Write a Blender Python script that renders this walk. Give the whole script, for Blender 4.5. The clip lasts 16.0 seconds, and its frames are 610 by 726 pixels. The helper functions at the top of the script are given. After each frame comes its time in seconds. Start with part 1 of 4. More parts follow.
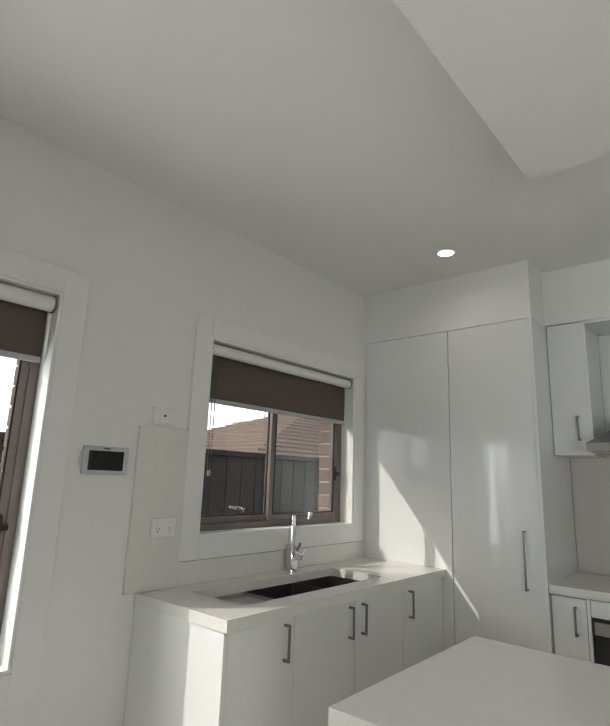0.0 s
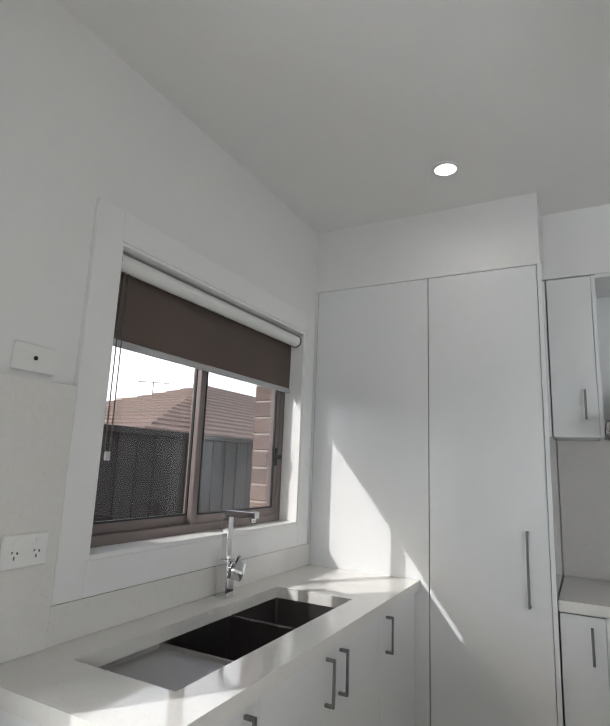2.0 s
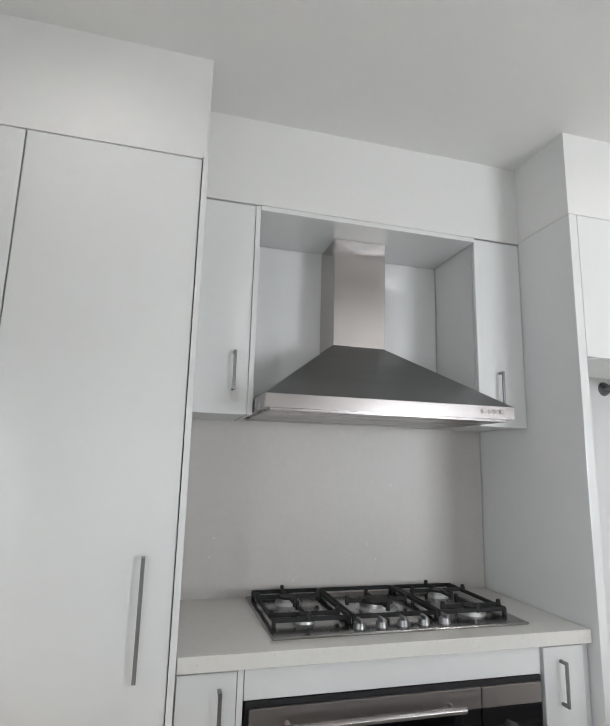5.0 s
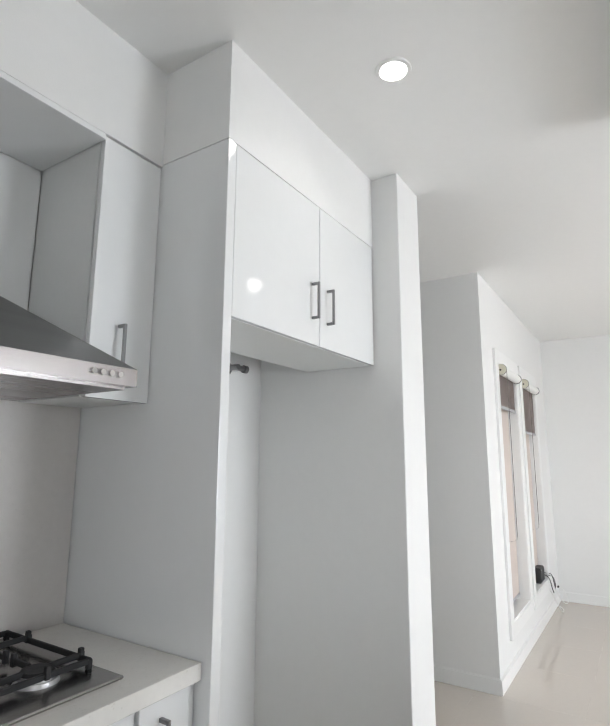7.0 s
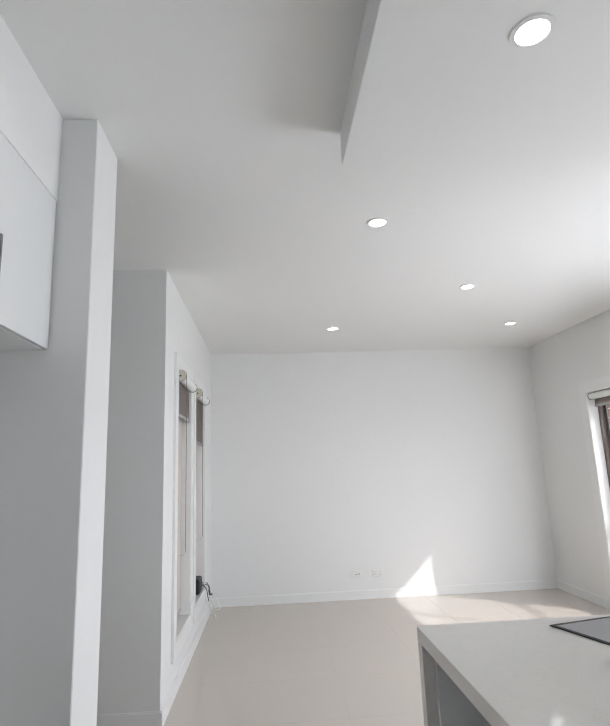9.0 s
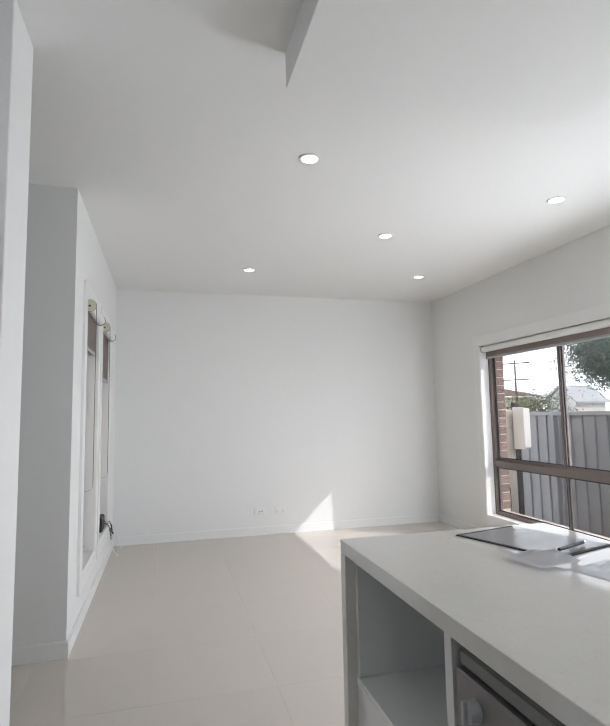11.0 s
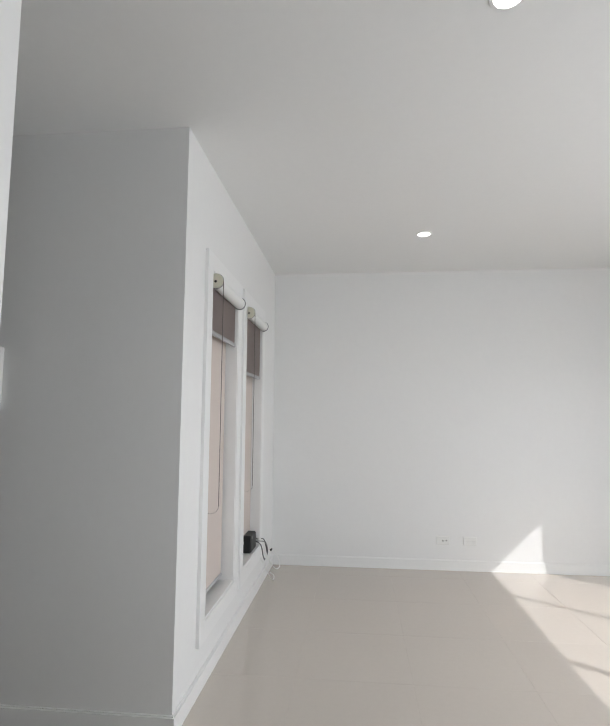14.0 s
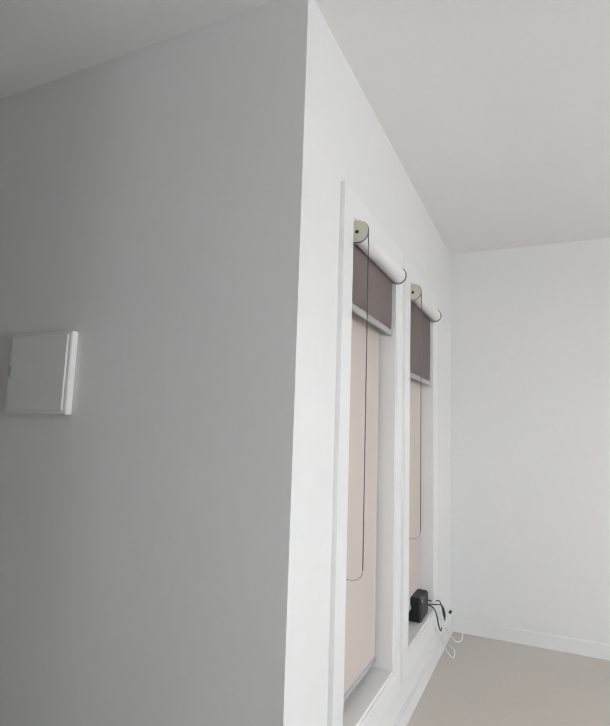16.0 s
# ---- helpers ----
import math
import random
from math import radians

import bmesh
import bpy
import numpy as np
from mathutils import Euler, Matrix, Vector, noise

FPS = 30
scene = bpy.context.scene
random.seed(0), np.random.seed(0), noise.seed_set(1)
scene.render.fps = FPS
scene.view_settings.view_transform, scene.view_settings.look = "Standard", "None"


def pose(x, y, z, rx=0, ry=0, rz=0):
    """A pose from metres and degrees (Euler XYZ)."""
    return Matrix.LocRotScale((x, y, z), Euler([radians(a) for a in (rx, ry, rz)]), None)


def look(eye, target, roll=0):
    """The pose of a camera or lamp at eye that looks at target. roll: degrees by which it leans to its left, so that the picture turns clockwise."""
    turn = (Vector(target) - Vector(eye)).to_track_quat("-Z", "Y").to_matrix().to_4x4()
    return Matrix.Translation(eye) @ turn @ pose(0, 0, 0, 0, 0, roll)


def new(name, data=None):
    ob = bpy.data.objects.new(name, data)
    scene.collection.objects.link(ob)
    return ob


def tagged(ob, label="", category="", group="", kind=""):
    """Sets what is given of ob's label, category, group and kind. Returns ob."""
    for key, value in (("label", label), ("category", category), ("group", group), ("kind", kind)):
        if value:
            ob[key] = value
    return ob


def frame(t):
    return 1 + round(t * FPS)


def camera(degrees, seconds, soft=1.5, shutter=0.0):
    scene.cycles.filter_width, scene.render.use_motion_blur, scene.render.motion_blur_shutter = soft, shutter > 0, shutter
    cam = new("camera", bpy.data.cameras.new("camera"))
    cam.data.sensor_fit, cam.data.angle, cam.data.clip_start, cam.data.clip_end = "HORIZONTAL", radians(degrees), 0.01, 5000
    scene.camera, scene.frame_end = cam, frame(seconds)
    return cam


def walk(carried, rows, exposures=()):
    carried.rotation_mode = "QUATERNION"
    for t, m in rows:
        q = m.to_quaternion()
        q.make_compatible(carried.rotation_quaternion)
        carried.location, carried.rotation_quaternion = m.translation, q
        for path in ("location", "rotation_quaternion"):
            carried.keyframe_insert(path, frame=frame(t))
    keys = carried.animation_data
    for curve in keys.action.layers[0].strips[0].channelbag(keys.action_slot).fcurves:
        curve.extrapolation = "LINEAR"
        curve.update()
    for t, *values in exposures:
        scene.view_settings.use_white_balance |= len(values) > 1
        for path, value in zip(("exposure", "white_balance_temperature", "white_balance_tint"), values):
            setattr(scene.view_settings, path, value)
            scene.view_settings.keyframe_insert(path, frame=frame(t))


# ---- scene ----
PATH = [
    (0.0, 2.060, -3.032, 1.393, 102.41, -1.95, 40.44),
    (0.5, 1.847, -2.881, 1.398, 101.73, -1.87, 38.43),
    (1.0, 1.614, -2.784, 1.394, 101.29, -1.85, 35.88),
    (1.5, 1.441, -2.677, 1.384, 101.12, -1.89, 32.56),
    (2.0, 1.296, -2.497, 1.403, 100.86, -2.25, 27.97),
    (2.5, 1.199, -2.339, 1.388, 101.30, -1.81, 22.24),
    (3.0, 1.090, -2.209, 1.427, 100.96, -1.16, 15.31),
    (3.5, 1.043, -2.070, 1.412, 101.38, -0.31, 7.84),
    (3.7, 1.033, -1.991, 1.417, 101.14, 0.43, 4.65),
    (5.8, 1.181, -1.270, 1.414, 100.80, -2.53, -30.13),
    (6.0, 1.233, -1.202, 1.422, 100.90, -2.03, -34.41),
    (6.5, 1.324, -1.097, 1.419, 100.74, -0.92, -45.45),
    (7.0, 1.411, -1.001, 1.410, 100.35, -0.28, -57.33),
    (7.5, 1.511, -0.930, 1.399, 100.24, -0.06, -68.04),
    (8.0, 1.627, -0.889, 1.380, 100.95, -0.48, -76.30),
    (8.5, 1.708, -0.844, 1.389, 102.04, -0.05, -83.46),
    (9.0, 1.700, -0.775, 1.387, 101.37, 2.16, -93.67),
    (9.2, 1.703, -0.757, 1.374, 100.42, 2.75, -97.76),
    (11.3, 1.726, -0.648, 1.310, 95.67, 1.04, -104.80),
    (11.5, 1.803, -0.690, 1.312, 95.72, 0.97, -102.87),
    (12.0, 1.962, -0.760, 1.323, 95.65, -0.09, -98.59),
    (12.5, 2.115, -0.775, 1.316, 95.52, -0.02, -94.89),
    (13.0, 2.304, -0.791, 1.334, 95.39, 1.19, -90.85),
    (13.5, 2.495, -0.861, 1.332, 95.41, 0.31, -87.46),
    (14.0, 2.723, -0.906, 1.351, 95.73, -0.38, -84.34),
    (14.5, 3.003, -0.852, 1.362, 96.45, -1.06, -80.28),
    (15.0, 3.253, -0.838, 1.371, 96.47, -1.96, -75.78),
    (15.5, 3.473, -0.830, 1.368, 97.45, -2.35, -69.69),
    (16.0, 3.682, -0.767, 1.338, 97.40, -1.85, -65.29),
]
cam = camera(60.46, 16.0)
walk(cam, [(t, pose(x, y, z, rx, ry, rz)) for t, x, y, z, rx, ry, rz in PATH],
     exposures=[(0.0, -0.08, 6820, 6), (1.0, 0.02, 6480, 9), (2.0, 0.18, 6420, 10), (3.7, 0.38, 6450, 10), (6.0, 0.80, 6450, 10), (7.5, 0.56, 6400, 11),
                (9.0, 0.25, 6300, 12), (12.0, 0.12, 6350, 11), (14.0, 0.10, 6400, 11), (15.5, 0.36, 6420, 11), (16.0, 0.42, 6420, 11)])


# ---- world and light ----
SUN_DIR = Vector((0.75, 1.0, -0.96)).normalized()   # the way the sunlight travels
world = bpy.data.worlds.new("world")
scene.world = world
world.use_nodes = True
wn = world.node_tree.nodes
sky = wn.new("ShaderNodeTexSky")
sky.sky_type, sky.sun_disc = "NISHITA", False
sky.sun_elevation = math.asin(-SUN_DIR.z)
sky.sun_rotation = math.atan2(-SUN_DIR.x, -SUN_DIR.y)
sky.air_density, sky.dust_density = 1.0, 6.0
world.node_tree.links.new(sky.outputs[0], wn["Background"].inputs[0])
wn["Background"].inputs[1].default_value = 0.15

sun = new("sun", bpy.data.lights.new("sun", "SUN"))
sun.data.energy, sun.data.angle, sun.data.color = 2.3, radians(0.5), (1.0, 0.99, 0.975)
sun.matrix_world = look((-20, -25, 25), Vector((-20, -25, 25)) + SUN_DIR)


def window_light(name, centre, aim, w, h, watts):
    """Daylight of the sky that comes in by one opening."""
    ob = new(name, bpy.data.lights.new(name, "AREA"))
    ob.data.shape, ob.data.size, ob.data.size_y = "RECTANGLE", w, h
    ob.data.energy, ob.data.color = watts, (0.93, 0.97, 1.0)
    ob.matrix_world = look(centre, aim)
    return ob


window_light("sky_by_dining_window", (-0.28, -2.92, 1.30), (1.0, -2.92, 1.2), 0.80, 1.1, 23)
window_light("sky_by_lounge_window", (4.02, -4.20, 1.10), (4.30, -3.0, 0.80), 1.35, 1.45, 70)

DOWNLIGHTS = ((0.812, -0.375, 2.70), (2.88, -0.405, 2.70), (2.90, -1.530, 2.555), (4.340, -1.395, 2.70),
              (5.410, -2.305, 2.70), (6.565, -1.405, 2.70), (6.490, -3.140, 2.70), (4.52, -3.139, 2.70))
for dx, dy, dz in DOWNLIGHTS:
    lamp = new("downlight_lamp", bpy.data.lights.new("downlight_lamp", "SPOT"))
    lamp.data.energy, lamp.data.spot_size, lamp.data.spot_blend = 2.2, radians(165), 1.0
    lamp.data.shadow_soft_size, lamp.data.color = 0.04, (1.0, 0.98, 0.95)
    lamp.location = (dx, dy, dz - 0.03)


# ---- materials ----
def material(name, base, rough=0.5, metal=0.0, tint=0.03, scale=6.0, bump=0.0, bump_scale=300.0, coat=0.0, island=False,
             stretch=(1, 1, 1), wear=0.0):
    """A Principled surface whose colour wanders a little at two scales, with a fine relief."""
    m = bpy.data.materials.new(name)
    m.use_nodes = True
    n, l = m.node_tree.nodes, m.node_tree.links
    p = n["Principled BSDF"]
    p.inputs["Metallic"].default_value = metal
    p.inputs["Coat Weight"].default_value = coat
    p.inputs["Coat Roughness"].default_value = 0.06
    co = n.new("ShaderNodeTexCoord")
    mp = n.new("ShaderNodeMapping")
    mp.inputs["Scale"].default_value = stretch
    l.new(co.outputs["Object"], mp.inputs["Vector"])
    big, small = n.new("ShaderNodeTexNoise"), n.new("ShaderNodeTexNoise")
    big.inputs["Scale"].default_value, small.inputs["Scale"].default_value = scale * 0.25, scale * 9
    big.inputs["Detail"].default_value, small.inputs["Detail"].default_value = 4, 3
    mix = n.new("ShaderNodeMath")
    mix.operation = "ADD"
    for tex in (big, small):
        l.new(mp.outputs[0], tex.inputs["Vector"])
    l.new(big.outputs["Fac"], mix.inputs[0])
    l.new(small.outputs["Fac"], mix.inputs[1])
    val = n.new("ShaderNodeMapRange")
    val.inputs["From Min"].default_value, val.inputs["From Max"].default_value = 0.6, 1.4
    val.inputs["To Min"].default_value, val.inputs["To Max"].default_value = 1 - tint, 1 + tint
    l.new(mix.outputs[0], val.inputs["Value"])
    hsv = n.new("ShaderNodeHueSaturation")
    hsv.inputs["Color"].default_value = (*base, 1)
    l.new(val.outputs[0], hsv.inputs["Value"])
    if island:
        info, rng = n.new("ShaderNodeObjectInfo"), n.new("ShaderNodeMapRange")
        rng.inputs["To Min"].default_value, rng.inputs["To Max"].default_value = 1 - island, 1 + island
        l.new(info.outputs["Random"], rng.inputs["Value"])
        mul = n.new("ShaderNodeMath")
        mul.operation = "MULTIPLY"
        l.new(val.outputs[0], mul.inputs[0])
        l.new(rng.outputs[0], mul.inputs[1])
        l.new(mul.outputs[0], hsv.inputs["Value"])
    l.new(hsv.outputs[0], p.inputs["Base Color"])
    rr = n.new("ShaderNodeMapRange")
    rr.inputs["From Min"].default_value, rr.inputs["From Max"].default_value = 0.3, 0.7
    rr.inputs["To Min"].default_value, rr.inputs["To Max"].default_value = max(0.02, rough * (0.85 - wear)), rough * (1.15 + wear)
    l.new(big.outputs["Fac"], rr.inputs["Value"])
    l.new(rr.outputs[0], p.inputs["Roughness"])
    if bump:
        fine, b = n.new("ShaderNodeTexNoise"), n.new("ShaderNodeBump")
        fine.inputs["Scale"].default_value, fine.inputs["Detail"].default_value = bump_scale, 2
        l.new(mp.outputs[0], fine.inputs["Vector"])
        b.inputs["Strength"].default_value, b.inputs["Distance"].default_value = bump, 0.002
        l.new(fine.outputs["Fac"], b.inputs["Height"])
        l.new(b.outputs[0], p.inputs["Normal"])
    return m


def stone_material(name, base, chip, rough, coat=0.2):
    """Engineered stone: a pale ground with scattered chips and faint clouds."""
    m = material(name, base, rough, tint=0.035, scale=5, coat=coat)
    n, l = m.node_tree.nodes, m.node_tree.links
    p = n["Principled BSDF"]
    hsv = n["Hue/Saturation/Value"]
    co = n.new("ShaderNodeTexCoord")
    prev = hsv.outputs[0]
    for sc, size, colour in ((55, 0.12, chip), (90, 0.17, chip), (180, 0.2, chip)):
        vor = n.new("ShaderNodeTexVoronoi")
        vor.inputs["Scale"].default_value = sc
        l.new(co.outputs["Object"], vor.inputs["Vector"])
        ramp = n.new("ShaderNodeMapRange")
        ramp.inputs["From Min"].default_value, ramp.inputs["From Max"].default_value = size, size + 0.06
        ramp.inputs["To Min"].default_value, ramp.inputs["To Max"].default_value = 1, 0
        l.new(vor.outputs["Distance"], ramp.inputs["Value"])
        pick = n.new("ShaderNodeMath")
        pick.operation = "GREATER_THAN"
        pick.inputs[1].default_value = 0.68
        l.new(vor.outputs["Color"], pick.inputs[0])
        fac = n.new("ShaderNodeMath")
        fac.operation = "MULTIPLY"
        l.new(ramp.outputs[0], fac.inputs[0])
        l.new(pick.outputs[0], fac.inputs[1])
        half = n.new("ShaderNodeMath")
        half.operation = "MULTIPLY"
        half.inputs[1].default_value = 0.22
        l.new(fac.outputs[0], half.inputs[0])
        mx = n.new("ShaderNodeMix")
        mx.data_type = "RGBA"
        l.new(half.outputs[0], mx.inputs[0])
        l.new(prev, mx.inputs[6])
        mx.inputs[7].default_value = (*colour, 1)
        prev = mx.outputs[2]
    l.new(prev, p.inputs["Base Color"])
    return m


def glass_material(name, tone):
    m = bpy.data.materials.new(name)
    m.use_nodes = True
    n, l = m.node_tree.nodes, m.node_tree.links
    n.remove(n["Principled BSDF"])
    tr, gl = n.new("ShaderNodeBsdfTransparent"), n.new("ShaderNodeBsdfGlossy")
    lw, mx = n.new("ShaderNodeLayerWeight"), n.new("ShaderNodeMixShader")
    lw.inputs["Blend"].default_value = 0.5
    tr.inputs[0].default_value = (*tone, 1)
    gl.inputs["Roughness"].default_value = 0.0
    up, sc = n.new("ShaderNodeMath"), n.new("ShaderNodeMapRange")
    up.operation = "POWER"
    up.inputs[1].default_value = 5.0
    l.new(lw.outputs["Facing"], up.inputs[0])
    l.new(up.outputs[0], sc.inputs["Value"])
    sc.inputs["To Min"].default_value, sc.inputs["To Max"].default_value = 0.035, 0.9
    l.new(sc.outputs[0], mx.inputs[0])
    l.new(tr.outputs[0], mx.inputs[1])
    l.new(gl.outputs[0], mx.inputs[2])
    l.new(mx.outputs[0], n["Material Output"].inputs[0])
    return m


def screen_material(name, colour, cover):
    """A fine woven mesh too small to see: part open, part pale thread."""
    m = bpy.data.materials.new(name)
    m.use_nodes = True
    n, l = m.node_tree.nodes, m.node_tree.links
    p = n["Principled BSDF"]
    p.inputs["Base Color"].default_value, p.inputs["Roughness"].default_value = (*colour, 1), 0.8
    tr, mx = n.new("ShaderNodeBsdfTransparent"), n.new("ShaderNodeMixShader")
    mx.inputs[0].default_value = cover
    l.new(tr.outputs[0], mx.inputs[1])
    l.new(p.outputs[0], mx.inputs[2])
    l.new(mx.outputs[0], n["Material Output"].inputs[0])
    return m


def glow_material(name, colour, strength):
    m = bpy.data.materials.new(name)
    m.use_nodes = True
    p = m.node_tree.nodes["Principled BSDF"]
    p.inputs["Base Color"].default_value = (0.9, 0.9, 0.9, 1)
    p.inputs["Emission Color"].default_value = (*colour, 1)
    p.inputs["Emission Strength"].default_value = strength
    return m


PAINT = material("wall_paint", (0.80, 0.80, 0.79), 0.55, tint=0.012, scale=3, bump=0.12, bump_scale=220)
CEILING = material("ceiling_paint", (0.83, 0.83, 0.82), 0.7, tint=0.012, scale=3, bump=0.1, bump_scale=200)
SKIRT = material("gloss_trim_paint", (0.82, 0.82, 0.81), 0.36, tint=0.012, scale=4)
WHITE = material("gloss_white_laminate", (0.80, 0.81, 0.81), 0.095, tint=0.01, scale=3, coat=0.5, wear=0.2)
CARCASS = material("white_board", (0.76, 0.77, 0.76), 0.4, tint=0.015)
STONE = stone_material("engineered_stone", (0.75, 0.735, 0.70), (0.46, 0.43, 0.39), 0.09)
SPLASH = stone_material("stone_splashback", (0.62, 0.595, 0.575), (0.47, 0.44, 0.42), 0.45, 0.0)
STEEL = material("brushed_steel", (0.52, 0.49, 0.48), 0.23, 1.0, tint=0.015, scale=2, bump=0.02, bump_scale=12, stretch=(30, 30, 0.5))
STEEL_H = material("brushed_steel_along", (0.38, 0.355, 0.35), 0.28, 1.0, tint=0.012, scale=2, bump=0.02, bump_scale=12, stretch=(0.5, 30, 30))
HOB_STEEL = material("cooktop_steel", (0.33, 0.32, 0.315), 0.225, 1.0, tint=0.02, scale=2, bump=0.02, bump_scale=12, stretch=(0.5, 30, 30))
# hood steel with the dark reflections on its slopes put into the base colour
CANOPY = material("brushed_steel_dark_reflection", (0.26, 0.26, 0.26), 0.34, 1.0, tint=0.015, scale=2, bump=0.02, bump_scale=12, stretch=(0.5, 30, 30))
SINK_STEEL = material("sink_steel", (0.27, 0.255, 0.25), 0.34, 1.0, tint=0.07, scale=6, bump=0.04, bump_scale=90, stretch=(1, 12, 1))
DRAIN_STEEL = material("drainer_steel", (0.47, 0.46, 0.455), 0.36, 1.0, tint=0.03, scale=4, bump=0.02, bump_scale=90, stretch=(1, 12, 1))
CHROME = material("chrome", (0.75, 0.75, 0.76), 0.06, 1.0, tint=0.02)
NICKEL = material("satin_nickel", (0.27, 0.27, 0.275), 0.34, 1.0, tint=0.04)
IRON = material("cast_iron", (0.010, 0.010, 0.011), 0.62, tint=0.2, scale=20, bump=0.3, bump_scale=350)
BURNER = material("burner_aluminium", (0.55, 0.55, 0.56), 0.35, 1.0, tint=0.05)
BLACK = material("black_plastic", (0.010, 0.010, 0.011), 0.5, tint=0.1, scale=15)
BLACK_GLASS = material("black_glass", (0.004, 0.004, 0.005), 0.05, tint=0.05, coat=0.2)
PLASTIC = material("white_plastic", (0.80, 0.80, 0.78), 0.36, tint=0.012)
GREY_PLASTIC = material("silver_plastic", (0.50, 0.52, 0.53), 0.35, tint=0.02)
FRAME = material("bronze_aluminium", (0.205, 0.170, 0.160), 0.4, 0.3, tint=0.05, bump=0.05)
GLASS = glass_material("window_glass", (0.93, 0.94, 0.95))
FLYSCREEN = screen_material("insect_screen", (0.50, 0.50, 0.54), 0.09)
BLIND = material("brown_blockout_fabric", (0.20, 0.160, 0.138), 0.85, tint=0.05, scale=20, bump=0.35, bump_scale=900)
MAUVE = material("mauve_screen_fabric", (0.37, 0.315, 0.295), 0.85, tint=0.05, scale=20, bump=0.35, bump_scale=900)
BEIGE = material("beige_blockout_fabric", (0.62, 0.545, 0.50), 0.8, tint=0.03, scale=12, bump=0.3, bump_scale=900)
BAR_GREY = material("grey_blind_bar", (0.42, 0.42, 0.43), 0.4, tint=0.02)
CHAIN = material("steel_bead_chain", (0.20, 0.18, 0.17), 0.35, 0.9, tint=0.05)
TILE = material("polished_cream_porcelain", (0.60, 0.548, 0.49), 0.03, tint=0.02, scale=4, coat=0.1, island=0.006, wear=0.25)
GROUT = material("pale_grout", (0.585, 0.535, 0.478), 0.8, tint=0.06, scale=12)
BRICK = material("brown_brick", (0.20, 0.135, 0.115), 0.85, tint=0.16, scale=14, bump=0.6, bump_scale=160, island=0.22)
MORTAR = material("cream_mortar", (0.55, 0.50, 0.44), 0.9, tint=0.08, scale=14, bump=0.5, bump_scale=200)
FENCE = material("grey_steel_fence", (0.36, 0.375, 0.40), 0.5, tint=0.05, scale=4, bump=0.05)
FENCE_B = material("dark_steel_fence", (0.035, 0.033, 0.035), 0.75, tint=0.05, scale=4)
ROOF = material("terracotta_roof_tile", (0.25 * 0.8, 0.185 * 0.78, 0.160 * 0.76), 0.85, tint=0.18, scale=5, bump=0.4, bump_scale=40)
RENDER_WALL = material("cream_rendered_wall", (0.62, 0.58, 0.52), 0.8, tint=0.06, scale=3, bump=0.2)
GUTTER = material("white_gutter", (0.72, 0.72, 0.70), 0.4, tint=0.03)
SOIL = material("dry_ground", (0.25, 0.215, 0.18), 0.95, tint=0.25, scale=6, bump=0.7, bump_scale=60)
PEBBLE = material("river_pebbles", (0.36, 0.31, 0.26), 0.7, tint=0.25, scale=9, bump=0.3)
LEAF = material("leaf_green", (0.15, 0.20, 0.165), 0.6, tint=0.35, scale=3)
LEAF_B = material("leaf_yellow_green", (0.13, 0.15, 0.05), 0.6, tint=0.35, scale=3)
BARK = material("grey_bark", (0.16, 0.13, 0.11), 0.9, tint=0.2, scale=9, bump=0.6, bump_scale=80)
PAPER = material("white_paper", (0.86, 0.86, 0.89), 0.2, tint=0.012, coat=0.7)
INK = material("grey_print", (0.25, 0.26, 0.28), 0.6, tint=0.05)
SKY_WHITE = glow_material("hazy_white_sky", (0.96, 0.98, 1.0), 1.25)
LAMP_FACE = glow_material("downlight_diffuser", (1.0, 0.98, 0.95), 6.0)


# ---- mesh helpers ----
def add_box(bm, a, b, bevel=0.0, seg=1):
    """A box between two corners, added to bm, with its edges rounded by bevel."""
    lo, hi = [min(p, q) for p, q in zip(a, b)], [max(p, q) for p, q in zip(a, b)]
    made = bmesh.ops.create_cube(bm, size=1.0, matrix=Matrix.LocRotScale(
        [(p + q) / 2 for p, q in zip(lo, hi)], None, [q - p for p, q in zip(lo, hi)]))
    if bevel:
        edges = list({e for v in made["verts"] for e in v.link_edges})
        bmesh.ops.bevel(bm, geom=edges, offset=bevel, segments=seg, affect="EDGES", profile=0.5)
    return bm


def boxes(*pairs, bevel=0.0):
    bm = bmesh.new()
    for a, b in pairs:
        add_box(bm, a, b, bevel)
    return bm


def add_rod(bm, a, b, r, r2=None, n=12):
    """A round bar from a to b, capped."""
    a, b = Vector(a), Vector(b)
    d = b - a
    m = Matrix.Translation((a + b) / 2) @ d.to_track_quat("Z", "Y").to_matrix().to_4x4()
    bmesh.ops.create_cone(bm, cap_ends=True, segments=n, radius1=r, radius2=r if r2 is None else r2, depth=d.length, matrix=m)
    return bm


def rod(a, b, r, r2=None, n=12):
    return add_rod(bmesh.new(), a, b, r, r2, n)


def smooth_path(points, steps=8):
    """Points along a soft curve by the given places."""
    p = [Vector(q) for q in points]
    p = [p[0] * 2 - p[1]] + p + [p[-1] * 2 - p[-2]]
    out = []
    for i in range(1, len(p) - 2):
        for k in range(steps):
            s = k / steps
            out.append(0.5 * (2 * p[i] + (p[i + 1] - p[i - 1]) * s + (2 * p[i - 1] - 5 * p[i] + 4 * p[i + 1] - p[i + 2]) * s * s
                              + (3 * p[i] - p[i - 1] - 3 * p[i + 1] + p[i + 2]) * s ** 3))
    return out + [p[-2]]


